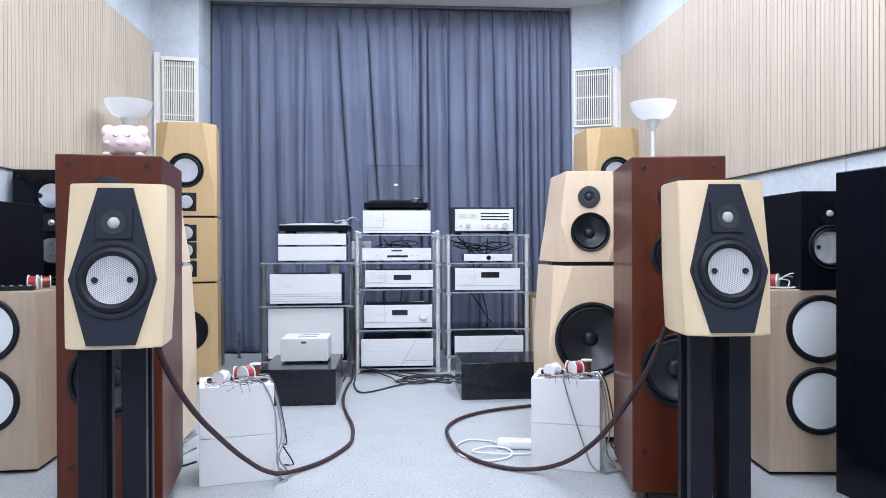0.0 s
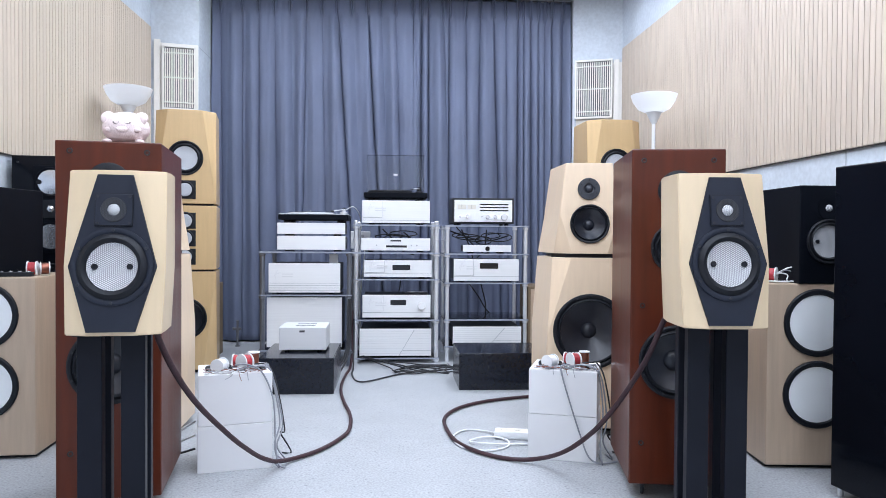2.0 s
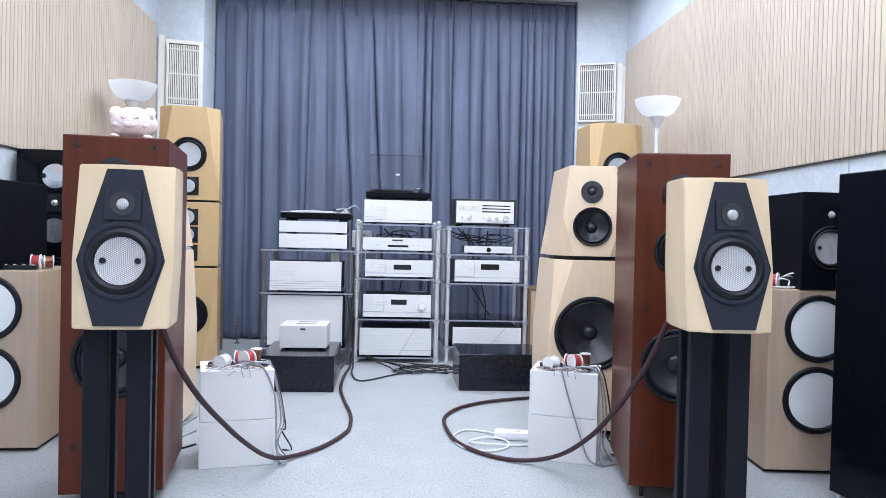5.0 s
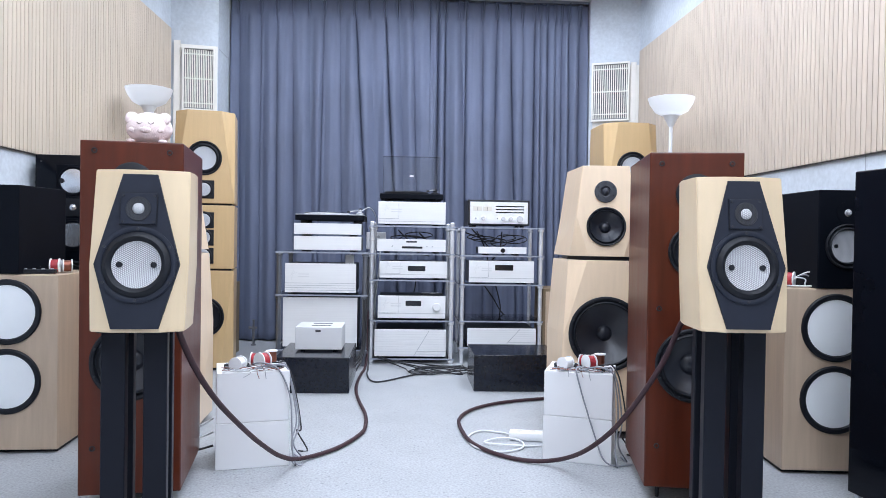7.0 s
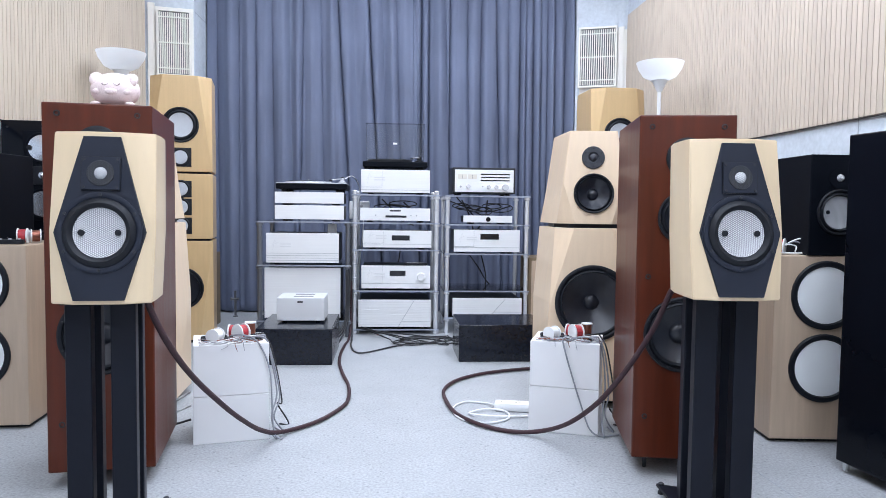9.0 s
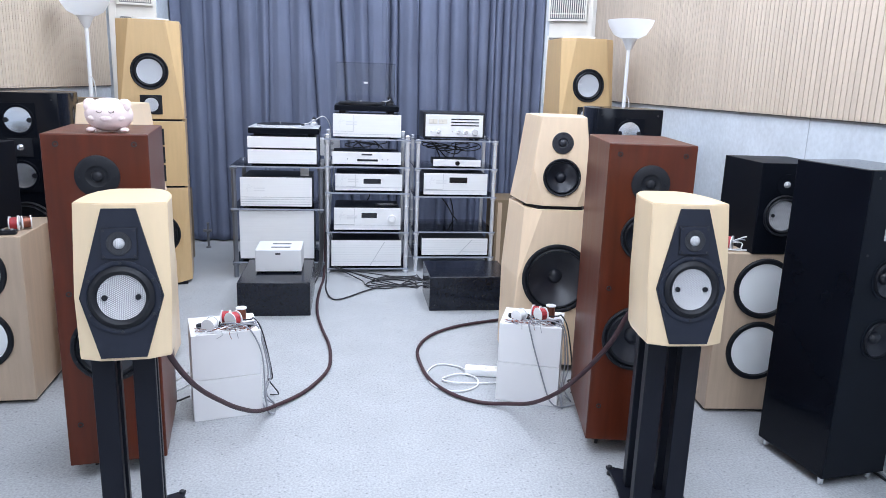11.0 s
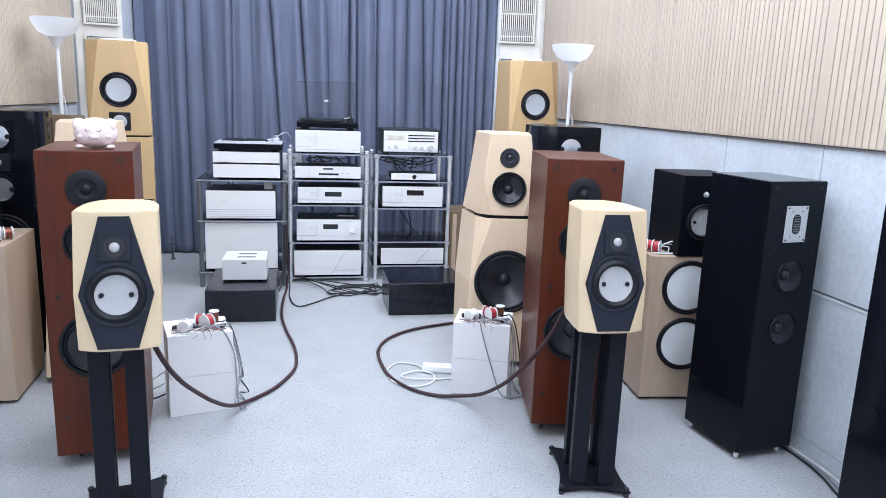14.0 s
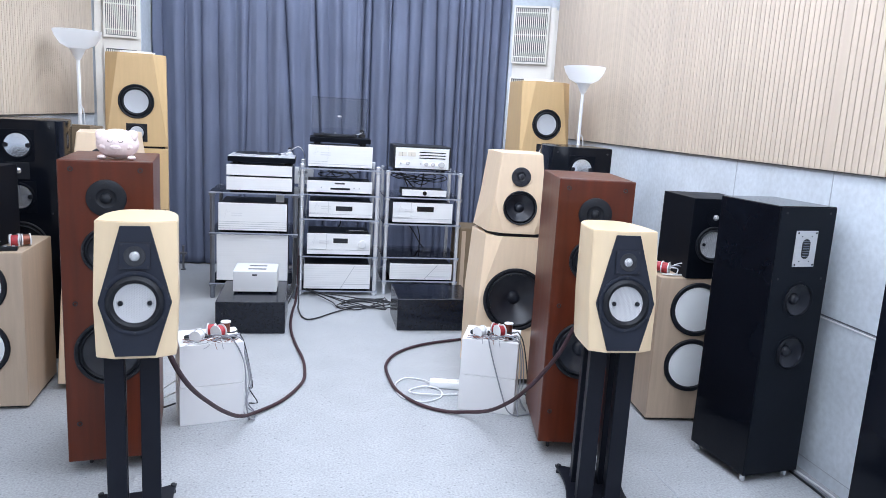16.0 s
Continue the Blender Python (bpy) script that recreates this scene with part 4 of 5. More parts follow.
def component(name, label, x0, x1, y0, d, z0, z1, group="silver components", category="amplifier", disp=None, logo=True, knob=None, grooves=(), slash=False, leds=0, split=False, feet=True, plate=False):
    t = thing(name, label, category, pose((x0 + x1) / 2, y0, z0), group)
    w, h = (x1 - x0) / 2, z1 - z0
    f = 0.012 if feet else 0.0
    part("chassis", box(-w + 0.006, w - 0.006, 0.012, d, f, h - 0.004, 0.002), CHASSIS, t, "dark steel chassis")
    fp = part("faceplate", box(-w, w, 0, 0.012, f, h, 0.0015), SILVER, t, "brushed silver faceplate")
    if plate:
        part("name_plate", box(-w + 0.004, -w + 0.30 * 2 * w, -0.003, -0.0003, f + 0.16 * (h - f) + 0.012, h - 0.004, 0.0008), SILVER, fp, "raised left panel")
        # grey strips paint the shadow line beside and below the raised panel
        part("plate_edge", box(-w + 0.30 * 2 * w + 0.0005, -w + 0.30 * 2 * w + 0.0022, -0.0008, 0.001, f + 0.16 * (h - f) + 0.012, h - 0.003), INK_SHADE, fp, "fine grey strip painted as a shadow line")
        part("plate_edge", box(-w + 0.004, -w + 0.30 * 2 * w, -0.0008, 0.001, f + 0.16 * (h - f) + 0.0098, f + 0.16 * (h - f) + 0.0115), INK_SHADE, fp, "fine grey strip painted as a shadow line")
    if logo:
        lx, lz = -w + 0.035, f + (h - f) * 0.55
        s = min(1.9, (h - f) / 0.055)
        lg = bmesh.new()
        for k, (a, b, c, e) in enumerate([(0, 0, 0.010, 0.022), (0.010, 0.022, 0.016, 0.006), (0.0, 0.004, 0.022, 0.014), (0.003, -0.012, 0.010, 0.022)]):
            p, q = Vector((lx + a * s, 0, lz + b * s)), Vector((lx + c * s, 0, lz + e * s))
            nn = Vector((-(q - p).z, 0, (q - p).x)).normalized() * 0.0009
            vs = [lg.verts.new(v + Vector((0, yy, 0))) for yy in (-0.0012 - 0.003 * plate, 0) for v in (p + nn, p - nn, q - nn, q + nn)]
            for idx in ((0, 1, 2, 3), (4, 7, 6, 5), (0, 4, 5, 1), (1, 5, 6, 2), (2, 6, 7, 3), (3, 7, 4, 0)):
                lg.faces.new([vs[i] for i in idx])
        for k in range(2):
            box(lx + 0.026 * s, lx + 0.062 * s, -0.0012 - 0.003 * plate, 0, lz + 0.006 * s - k * 0.008 * s, lz + 0.0095 * s - k * 0.008 * s, bm=lg)
        part("emblem", lg, FAINT, fp, "faint grey emblem")
    if disp:
        dx0, dx1, dz0, dz1 = disp
        part("display", box(-w + dx0 * 2 * w, -w + dx1 * 2 * w, -0.0015, 0.004, f + dz0 * (h - f), f + dz1 * (h - f), 0.0008), LCD, fp, "dark display window")
    if knob:
        part("knob", lathe([(0, 0.022), (knob * 0.92, 0.022), (knob, 0.019), (knob, 0.0), (0, 0)], 32, "y", (w * 0.735, 0, f + (h - f) * 0.52)), SILVER, fp, "round silver volume knob", 40)
    for g in grooves:
        part("groove", box(-w + 0.001, w - 0.001, -0.0012, 0.002, f + g * (h - f) - 0.0011, f + g * (h - f) + 0.0011), FAINT if slash else INK_SHADE, fp)
    if slash:
        a, b = Vector((w * 0.10, 0, f + 0.002)), Vector((w * 0.52, 0, h - 0.05 * h))
        nn = Vector((0.0012, 0, -0.001))
        sb = bmesh.new()
        vs = [sb.verts.new(v + Vector((0, yy, 0))) for yy in (-0.002, 0.002) for v in (a + nn, a - nn, b - nn, b + nn)]
        for idx in ((0, 1, 2, 3), (4, 7, 6, 5), (0, 4, 5, 1), (1, 5, 6, 2), (2, 6, 7, 3), (3, 7, 4, 0)):
            sb.faces.new([vs[i] for i in idx])
        # shadow line of the lower panel, painted as a grey strip
        part("panel_edge", box(w * 0.2, w - 0.002, -0.0022, 0.001, f + 0.19 * (h - f), f + 0.205 * (h - f)), INK_SHADE, fp, "fine grey strip painted as a shadow line")
        part("slanted_cut", sb, INK_SHADE, fp, "dark slanted cut line")
    for k in range(leds):
        sx = (-0.72, -0.56, -0.50, 0.45, 0.53, 0.61, 0.70)[k % 7]
        part("button", rod(0.0045, 0.0, 0.004, "y", (w * sx, 0, f + (h - f) * 0.42), 16), INK_SHADE if k % 2 else SILVER, fp, "", 40)
    if feet:
        for sx in (-1, 1):
            for yy in (0.05, d - 0.05):
                part("foot", rod(0.018, 0.0, f, at=(sx * (w - 0.06), yy, 0), seg=20), RUBBER, t, "", 40)
    return t


YC = 4.672
component("integrated_amplifier", "silver-fronted amplifier at the top of the chrome rack, under a turntable", -0.229, 0.212, YC, 0.36, 0.905, 1.063, plate=True, grooves=(0.12,))
component("cd_player", "slim silver disc player with a dark central display", -0.234, 0.216, YC + 0.01, 0.30, 0.725, 0.818, category="disc player", disp=(0.36, 0.66, 0.25, 0.42), logo=False, leds=7)
component("amplifier", "silver amplifier with a small dark display window", -0.216, 0.226, YC, 0.34, 0.552, 0.674, disp=(0.42, 0.68, 0.42, 0.72), plate=True, grooves=(0.2,))
component("preamplifier", "silver preamplifier with a dark display and a round knob", -0.224, 0.220, YC, 0.34, 0.287, 0.447, category="preamplifier", disp=(0.41, 0.64, 0.55, 0.78), knob=0.026, plate=True, grooves=(0.22,))
component("power_amplifier", "large silver power amplifier with fine ribs and a slanted cut", -0.242, 0.226, YC - 0.005, 0.40, 0.037, 0.226, category="power amplifier", logo=False, slash=True, grooves=tuple(k / 11 for k in range(1, 11)))
YR = 4.705
component("media_player", "slim white media player box with a round dark button", 0.435, 0.757, YR, 0.22, 0.719, 0.776, category="media player", logo=False)
part("button", rod(0.015, 0.0, 0.003, "y", (0.598, YR - 0.0005, 0.752), 28), LCD, bpy.data.objects["media_player"], "round dark button", 40).matrix_parent_inverse = bpy.data.objects["media_player"].matrix_basis.inverted()
component("amplifier", "silver amplifier with a small dark display, on the chrome rack", 0.374, 0.808, YR - 0.005, 0.34, 0.527, 0.683, disp=(0.40, 0.68, 0.56, 0.82), plate=True, grooves=(0.2,))
component("power_amplifier", "silver ribbed power amplifier with a slanted cut, low in the rack", 0.370, 0.828, YR - 0.01, 0.40, 0.107, 0.235, category="power amplifier", logo=False, slash=True, grooves=tuple(k / 9 for k in range(1, 9)))
YL = 4.60
component("phono_stage", "plain silver component stacked under a turntable", -0.762, -0.333, YL, 0.32, 0.829, 0.912, category="phono stage", logo=False, leds=1)
component("phono_stage", "plain silver component on the low rack", -0.762, -0.332, YL, 0.32, 0.729, 0.829, category="phono stage", logo=False)
component("power_amplifier", "large silver power amplifier with a grey emblem and lower ribs", -0.812, -0.362, YL - 0.02, 0.40, 0.457, 0.655, category="power amplifier", grooves=(0.08, 0.16, 0.24, 0.32))
component("power_amplifier", "tall plain white power amplifier front behind a small amplifier", -0.826, -0.352, YL + 0.0, 0.38, 0.107, 0.436, category="power amplifier", logo=False)

# vintage-style receiver
rc = thing("receiver", "black-cased receiver with a cream front, meters, slots and chrome knobs", "receiver", pose(0.567, YR - 0.01, 0.905))
part("case", box(-0.205, 0.205, 0.004, 0.30, 0.014, 0.182, 0.003), CHASSIS, rc, "black case with a thin silver rim")
part("front", box(-0.192, 0.192, -0.004, 0.004, 0.024, 0.168, 0.0015), SILVER, rc, "silver front plate")
for k in range(2):
    part("meter", box(-0.172 + k * 0.066, -0.114 + k * 0.066, -0.0062, -0.004, 0.108, 0.138, 0.0006), CREAM, rc, "cream signal meter")
    part("meter_needle", box(-0.145 + k * 0.066, -0.1435 + k * 0.066, -0.0072, -0.0063, 0.110, 0.134), INKD, rc)
for k in range(3):
    part("slot", box(-0.022, 0.166, -0.0055, -0.003, 0.136 - k * 0.020, 0.143 - k * 0.020, 0.0008), LCD, rc, "dark dial slot")
for x, r, z in ((-0.155, 0.006, 0.058), (-0.105, 0.013, 0.060), (0.028, 0.013, 0.056), (0.078, 0.013, 0.056), (0.138, 0.021, 0.056)):
    part("knob", lathe([(0, 0.024), (r * 0.9, 0.024), (r, 0.02), (r, 0.003), (0, 0.003)], 28, "y", (x, 0, z)), STEEL, rc, "chrome knob", 40)
part("button", rod(0.003, 0.003, 0.008, "y", (-0.01, 0, 0.058), 12), INKD, rc)
for sx in (-0.16, 0.16):
    for yy in (0.04, 0.26):
        part("foot", rod(0.014, 0, 0.014, at=(sx, yy, 0)), RUBBER, rc, "", 40)


def turntable(m, w, body, open_cover, label):
    t = thing("turntable", label, "turntable", m, "turntables")
    part("plinth", box(-w, w, 0, 0.34, 0.018, 0.052, 0.004), body, t, "flat plinth")
    if not open_cover:
        part("top_plate", box(-w + 0.002, w - 0.002, 0.002, 0.338, 0.0525, 0.058, 0.002), PLATE, t, "silver top plate")
    for sx in (-1, 1):
        for yy in (0.05, 0.29):
            part("foot", rod(0.022, 0, 0.02, at=(sx * (w - 0.05), yy, 0)), RUBBER, t, "", 40)
    part("platter", lathe([(0, 0.052), (0.148, 0.052), (0.15, 0.056), (0.15, 0.066), (0.146, 0.069), (0, 0.069)], 56, at=(-0.035, 0.165, 0)), CHASSIS if open_cover else STEEL, t, "round platter", 40)
    part("record", lathe([(0, 0.0695), (0.145, 0.0695), (0.145, 0.0715), (0, 0.0715)], 56, at=(-0.035, 0.165, 0)), RUBBER, t, "black mat", 40)
    part("spindle", rod(0.003, 0.069, 0.084, at=(-0.035, 0.165, 0)), STEEL, t)
    arm = part("tonearm", tube([(w - 0.045, 0.29, 0.094), (w - 0.048, 0.20, 0.092), (w - 0.065, 0.10, 0.085), (w - 0.10, 0.05, 0.078)], 0.0035), STEEL, t, "slim metal tonearm", 60)
    part("arm_base", lathe([(0, 0.052), (0.026, 0.052), (0.026, 0.075), (0.014, 0.08), (0.014, 0.10), (0, 0.10)], 28, at=(w - 0.045, 0.27, 0)), STEEL if not open_cover else CHASSIS, arm, "", 40)
    part("counterweight", rod(0.014, -0.335, -0.295, "y", (w - 0.045, 0, 0.096)), CHASSIS, arm, "", 40)
    part("head_shell", box(w - 0.112, w - 0.092, 0.025, 0.062, 0.070, 0.080, 0.001), CHASSIS, arm)
    if open_cover:
        # hinged dust cover standing open
        c = part("dust_cover", box(-w + 0.01, w - 0.01, 0, 0.004, 0, 0.275), SMOKE, t, "clear dust cover standing open", at=pose(0, 0.345, 0.055, 3))
        c.visible_shadow = False
        for x in (-w + 0.01, w - 0.014):
            e = part("cover_side", box(x, x + 0.004, -0.055, 0.0, 0, 0.275), SMOKE, c)
            e.visible_shadow = False
        e = part("cover_edge", box(-w + 0.01, w - 0.01, -0.055, 0.0, 0.271, 0.275), SMOKE, c)
        e.visible_shadow = False
        part("sticker", box(-0.014, 0.014, -0.0015, -0.0003, 0.135, 0.148), WHITE, c, "small white sticker")
        for sx in (-0.12, 0.12):
            part("hinge", box(sx - 0.015, sx + 0.015, 0.335, 0.352, 0.03, 0.075, 0.002), CHASSIS, t)
    return t


turntable(pose(-0.012, YC + 0.005, 1.064), 0.208, BLACKP, True, "black turntable with its clear dust cover standing open")
turntable(pose(-0.535, YL - 0.005, 0.913), 0.220, BLACKP, False, "black and silver turntable with an S-shaped arm on silver components")

# ---------------------------------------------------------------- black stone plinths, small amplifier
for x0, x1, y0, y1, h in ((-0.728, -0.336, 3.765, 4.29, 0.19), (0.331, 0.80, 3.83, 4.22, 0.20)):
    solid("plinth_block", box(x0, x1, y0, y1, 0, h, 0.004), material("black_granite", (0.0075, 0.0095, 0.0165), 0.16, vary=0.3, scale=60, fine=0.25, bump_scale=120, spec=0.35) if x0 < 0 else bpy.data.materials["black_granite"], pose(0, 0, 0),
          "polished black stone block standing on the floor", "plinth", "black stone blocks")
sa = thing("amplifier", "small plain silver amplifier on a black stone block", "amplifier", pose(-0.523, 3.965, 0.19))
part("case", box(-0.128, 0.128, 0, 0.24, 0.010, 0.135, 0.003), CASE, sa, "pale silver metal case")
# slots are dark patches on the lid, their inner shade put into the colour
for yy in (0.06, 0.15):
    part("vent_slot", box(-0.045, 0.062, yy, yy + 0.028, 0.1345, 0.136), GRILLD, sa, "dark ventilation slot")
part("badge", box(-0.017, 0.012, -0.001, 0.001, 0.108, 0.119), INKD, sa, "small dark badge")
for sx in (-0.09, 0.09):
    for yy in (0.04, 0.20):
        part("foot", rod(0.013, 0, 0.012, at=(sx, yy, 0)), RUBBER, sa, "", 40)

# ---------------------------------------------------------------- white boxes with wire spools


def spool(name, x, y, z, r, w, rz, wire, upright, label):
    t = thing(name, label, "wire spool", pose(x, y, z, 0, 0, rz), "wire spools")
    axis = "z" if upright else "x"
    ofs = (0, 0, 0) if upright else (0, 0, r)
    a, b = (0, w) if upright else (-w / 2, w / 2)
    part("flange", lathe([(0, a), (r, a), (r, a + 0.004), (0, a + 0.004)], 28, axis, ofs), WHITE, t, "white plastic flange", 40)
    part("flange", lathe([(r * 0.25, b - 0.004), (r, b - 0.004), (r, b), (r * 0.25, b)], 28, axis, ofs), WHITE, t, "white plastic flange", 40)
    part("wire", lathe([(0, a + 0.004), (r * 0.82, a + 0.0045), (r * 0.86, (a + b) / 2), (r * 0.82, b - 0.0045), (0, b - 0.004)], 28, axis, ofs), wire, t, "wound wire", 50)
    return t


def white_stack(x, y, rz, h, seam, side):
    m = pose(x, y, 0, 0, 0, rz)
    solid("white_box", box(-0.127, 0.127, 0, 0.22, 0, seam, 0.002), CARDW, m, "plain white box on the floor under another one", "box", "stacked white boxes")
    solid("white_box", box(-0.126, 0.126, 0.001, 0.22, seam + 0.0015, h, 0.002), CARDW, m @ pose(0.001, 0, 0, 0, 0, 0.6), "plain white box stacked on another, wire spools on top", "box", "stacked white boxes")
    P = lambda a, b, c=0.0: tuple(m @ Vector((a, b, c + h)))
    q = P(-0.052, 0.05)
    spool("wire_spool", *q, 0.025, 0.046, rz + 62, WHITE, False, "white plastic spool lying on a white box")
    q = P(0.035, 0.07)
    spool("wire_spool", *q, 0.030, 0.036, rz + 38, REDWIRE, False, "red wire spool with white flanges")
    q = P(0.012, 0.12)
    spool("wire_spool", *q, 0.026, 0.034, rz - 15, REDWIRE, False, "red wire spool with white flanges")
    q = P(0.070, 0.12)
    spool("wire_spool", *q, 0.021, 0.058, rz, COPPER, True, "upright spool of copper-red wire")
    # terminals and loose wire ends
    for k, (a, b, r) in enumerate(((-0.005, 0.07, 40), (-0.015, 0.11, 100), (0.095, 0.05, 60), (0.08, 0.08, -30))):
        q = m @ pose(a, b, h + 0.008, 0, 90, r)
        tt = thing("plug", "small banana plug with a black sleeve", "plug", q, "loose plugs")
        part("sleeve", rod(0.0075, -0.02, 0.02), RUBBER if k % 2 == 0 else WHITE, tt, "", 40)
        part("pin", rod(0.003, 0.02, 0.045), STEEL, tt, "", 40)
    rr = random.Random(int(x * 100))
    for k in range(26):
        a0, b0 = rr.uniform(-0.075, 0.085), rr.uniform(0.012, 0.075)
        pts = [P(a0 + 0.045 * rr.uniform(-1, 1), max(-0.004, b0 + 0.035 * rr.uniform(-1, 1)), 0.003 + 0.012 * rr.random()) for _ in range(6)]
        cable("loose_wire", pts, rr.choice((0.0008, 0.0011, 0.0015)), (COPPER, GREYCABLE, GREYCABLE, WHITECABLE, COPPER)[k % 5], "thin loose wire on a white box", "wire", "loose wires")
    for k in range(3):
        a0 = -0.035 + 0.03 * k + rr.uniform(-0.012, 0.012)
        pts = [P(a0, 0.03, 0.006), P(a0 + 0.01, 0.004, 0.006), P(a0 + 0.012, -0.004, -0.004), P(a0 + rr.uniform(-0.01, 0.02), -0.005, -0.012 - 0.016 * rr.random())]
        cable("loose_wire", pts, 0.0010, COPPER if k % 2 else GREYCABLE, "bare wire end hanging over the edge of a white box", "wire", "loose wires")
    for a, b, r in ((-0.078, 0.085, 20), (-0.03, 0.095, -25)):
        q = m @ pose(a, b, h + 0.0105, 0, 90, r)
        tt = thing("plug", "stubby black plug lying on a white box", "plug", q, "loose plugs")
        part("sleeve", lathe([(0, -0.022), (0.008, -0.022), (0.0105, -0.016), (0.0105, 0.014), (0.006, 0.020), (0, 0.020)], 16), RUBBER, tt, "", 40)
        part("pin", rod(0.003, 0.019, 0.036), STEEL, tt, "", 40)
    drops = ((0.02, 0.03, 0.10, 0.6), (0.06, 0.06, 0.128, 0.2), (0.05, 0.10, 0.15, 0.9))
    for k, (a, b, e, f) in enumerate(drops):
        u = [rr.uniform(-0.012, 0.012) for _ in range(8)]
        pts = [P(a, b, 0.012), P(a + 0.05, b - 0.01 + u[0], 0.02), P(0.118, b - 0.015 + 0.02 * k + u[1], 0.010), P(0.136 + 0.006 * k, b + 0.01 + u[2], -0.05 + u[3]), P(0.146 + 0.012 * k + abs(u[4]), b + 0.01, -0.17 - 0.02 * k + 2 * u[5]), P(0.136 + 0.01 * k + abs(u[6]), b - 0.02, -h + 0.08 + 2 * u[7]), P(0.150 + 0.03 * k, b - 0.05 + 0.05 * k, -h + 0.006), P(0.135 + 0.02 * k, b + 0.05, -h + 0.006)]
        cable("cable", pts, 0.003, (GREYCABLE, GREYCABLE, BLACKCABLE)[k], "thin grey cable hanging from a white box to the floor", "cable", "thin grey cables")


m0 = pose(0.597, 2.604, 0, 0, 0, -20)
cable("cable", [tuple(m0 @ Vector(q)) for q in ((0.02, 0.06, 0.35), (-0.005, 0.01, 0.350), (0.0, -0.008, 0.32), (0.03, -0.010, 0.22), (0.07, -0.012, 0.10), (0.10, -0.02, 0.03), (0.14, -0.01, 0.006), (0.20, 0.03, 0.006))], 0.003, GREYCABLE, "thin grey cable hanging down the front of a white box", "cable", "thin grey cables")
m1 = pose(-0.583, 2.549, 0, 0, 0, 14)
cable("cable", [tuple(m1 @ Vector(q)) for q in ((0.0, 0.05, 0.365), (0.04, 0.02, 0.37), (0.09, 0.0, 0.345), (0.128, -0.012, 0.25), (0.136, -0.01, 0.12), (0.142, -0.03, 0.03), (0.165, -0.03, 0.006), (0.18, 0.02, 0.006))], 0.003, GREYCABLE, "thin grey cable hanging over the edge of a white box", "cable", "thin grey cables")
white_stack(-0.583, 2.549, 14, 0.342, 0.163, -1)
white_stack(0.597, 2.604, -20, 0.336, 0.168, 1)

# ---------------------------------------------------------------- spools on the tan cabinets
for s, x, y, z in ((1, 1.362, 2.53, 0.671), (-1, -1.405, 2.82, 0.671)):
    for k, (dx, dy, r) in enumerate(((0.0, 0.05, 0.028), (0.05, 0.09, 0.026), (-0.035, 0.10, 0.024))):
        if s > 0 and k == 1:
            dx = -0.01
        if s < 0:
            dx *= 0.8
        spool("wire_spool", x + dx * 0.7, y + dy - 0.04, z, r, 0.034, (-28 * s + 13 * (k - 1)), COPPER if s < 0 and k else REDWIRE, False, "red wire spool on a tan bass cabinet")
    for k in range(3):
        pts = [(x + 0.01 * k, y + 0.02, z + 0.02), (x + 0.05 - 0.02 * k, y - 0.02, z + 0.055 - 0.01 * k), (x + 0.085 - 0.02 * k, y - 0.015, z + 0.045 - 0.008 * k), (x + 0.095 - 0.03 * k, y - 0.03, z + 0.012), (x + 0.04, y - 0.035 + 0.01 * k, z + 0.005), (x - 0.03, y - 0.02, z + 0.006)]
        if s < 0:
            pts = [(2 * x - p[0] - 0.06, p[1], p[2]) for p in pts]
        cable("loose_wire", pts, 0.0026, WHITECABLE if k != 1 else GREYCABLE, "white loose cable loop on a tan bass cabinet", "wire", "loose wires")

# ---------------------------------------------------------------- thick cables on the floor
C = 0.0105
cable("speaker_cable", [(-0.63, 1.86, 0.625), (-0.615, 1.80, 0.59), (-0.595, 1.88, 0.478), (-0.568, 1.998, 0.365), (-0.53, 2.17, 0.24), (-0.50, 2.30, 0.155), (-0.465, 2.45, 0.072), (-0.42, 2.60, 0.018), (-0.305, 2.755, C), (-0.224, 2.96, C), (-0.212, 3.12, C), (-0.225, 3.30, C), (-0.264, 3.52, C), (-0.296, 3.75, C), (-0.308, 3.98, C), (-0.302, 4.257, C), (-0.290, 4.48, C), (-0.285, 4.60, 0.10), (-0.288, 4.63, 0.35)],
      0.0080, BROWNCABLE, "thick brown braided speaker cable looping over the floor", "speaker cable", "thick speaker cables")
cable("speaker_cable", [(0.745, 1.93, 0.625), (0.728, 1.955, 0.60), (0.707, 2.012, 0.495), (0.677, 2.09, 0.385), (0.645, 2.174, 0.285), (0.61, 2.265, 0.195), (0.56, 2.395, 0.10), (0.503, 2.546, 0.028), (0.41, 2.60, C), (0.31, 2.678, C), (0.232, 2.82, C), (0.204, 2.98, C), (0.203, 3.19, C), (0.265, 3.36, C), (0.37, 3.48, C), (0.50, 3.56, C), (0.676, 3.625, C), (0.90, 3.70, C)],
      0.0080, BROWNCABLE, "thick brown braided speaker cable looping over the floor", "speaker cable", "thick speaker cables")
rr = random.Random(11)
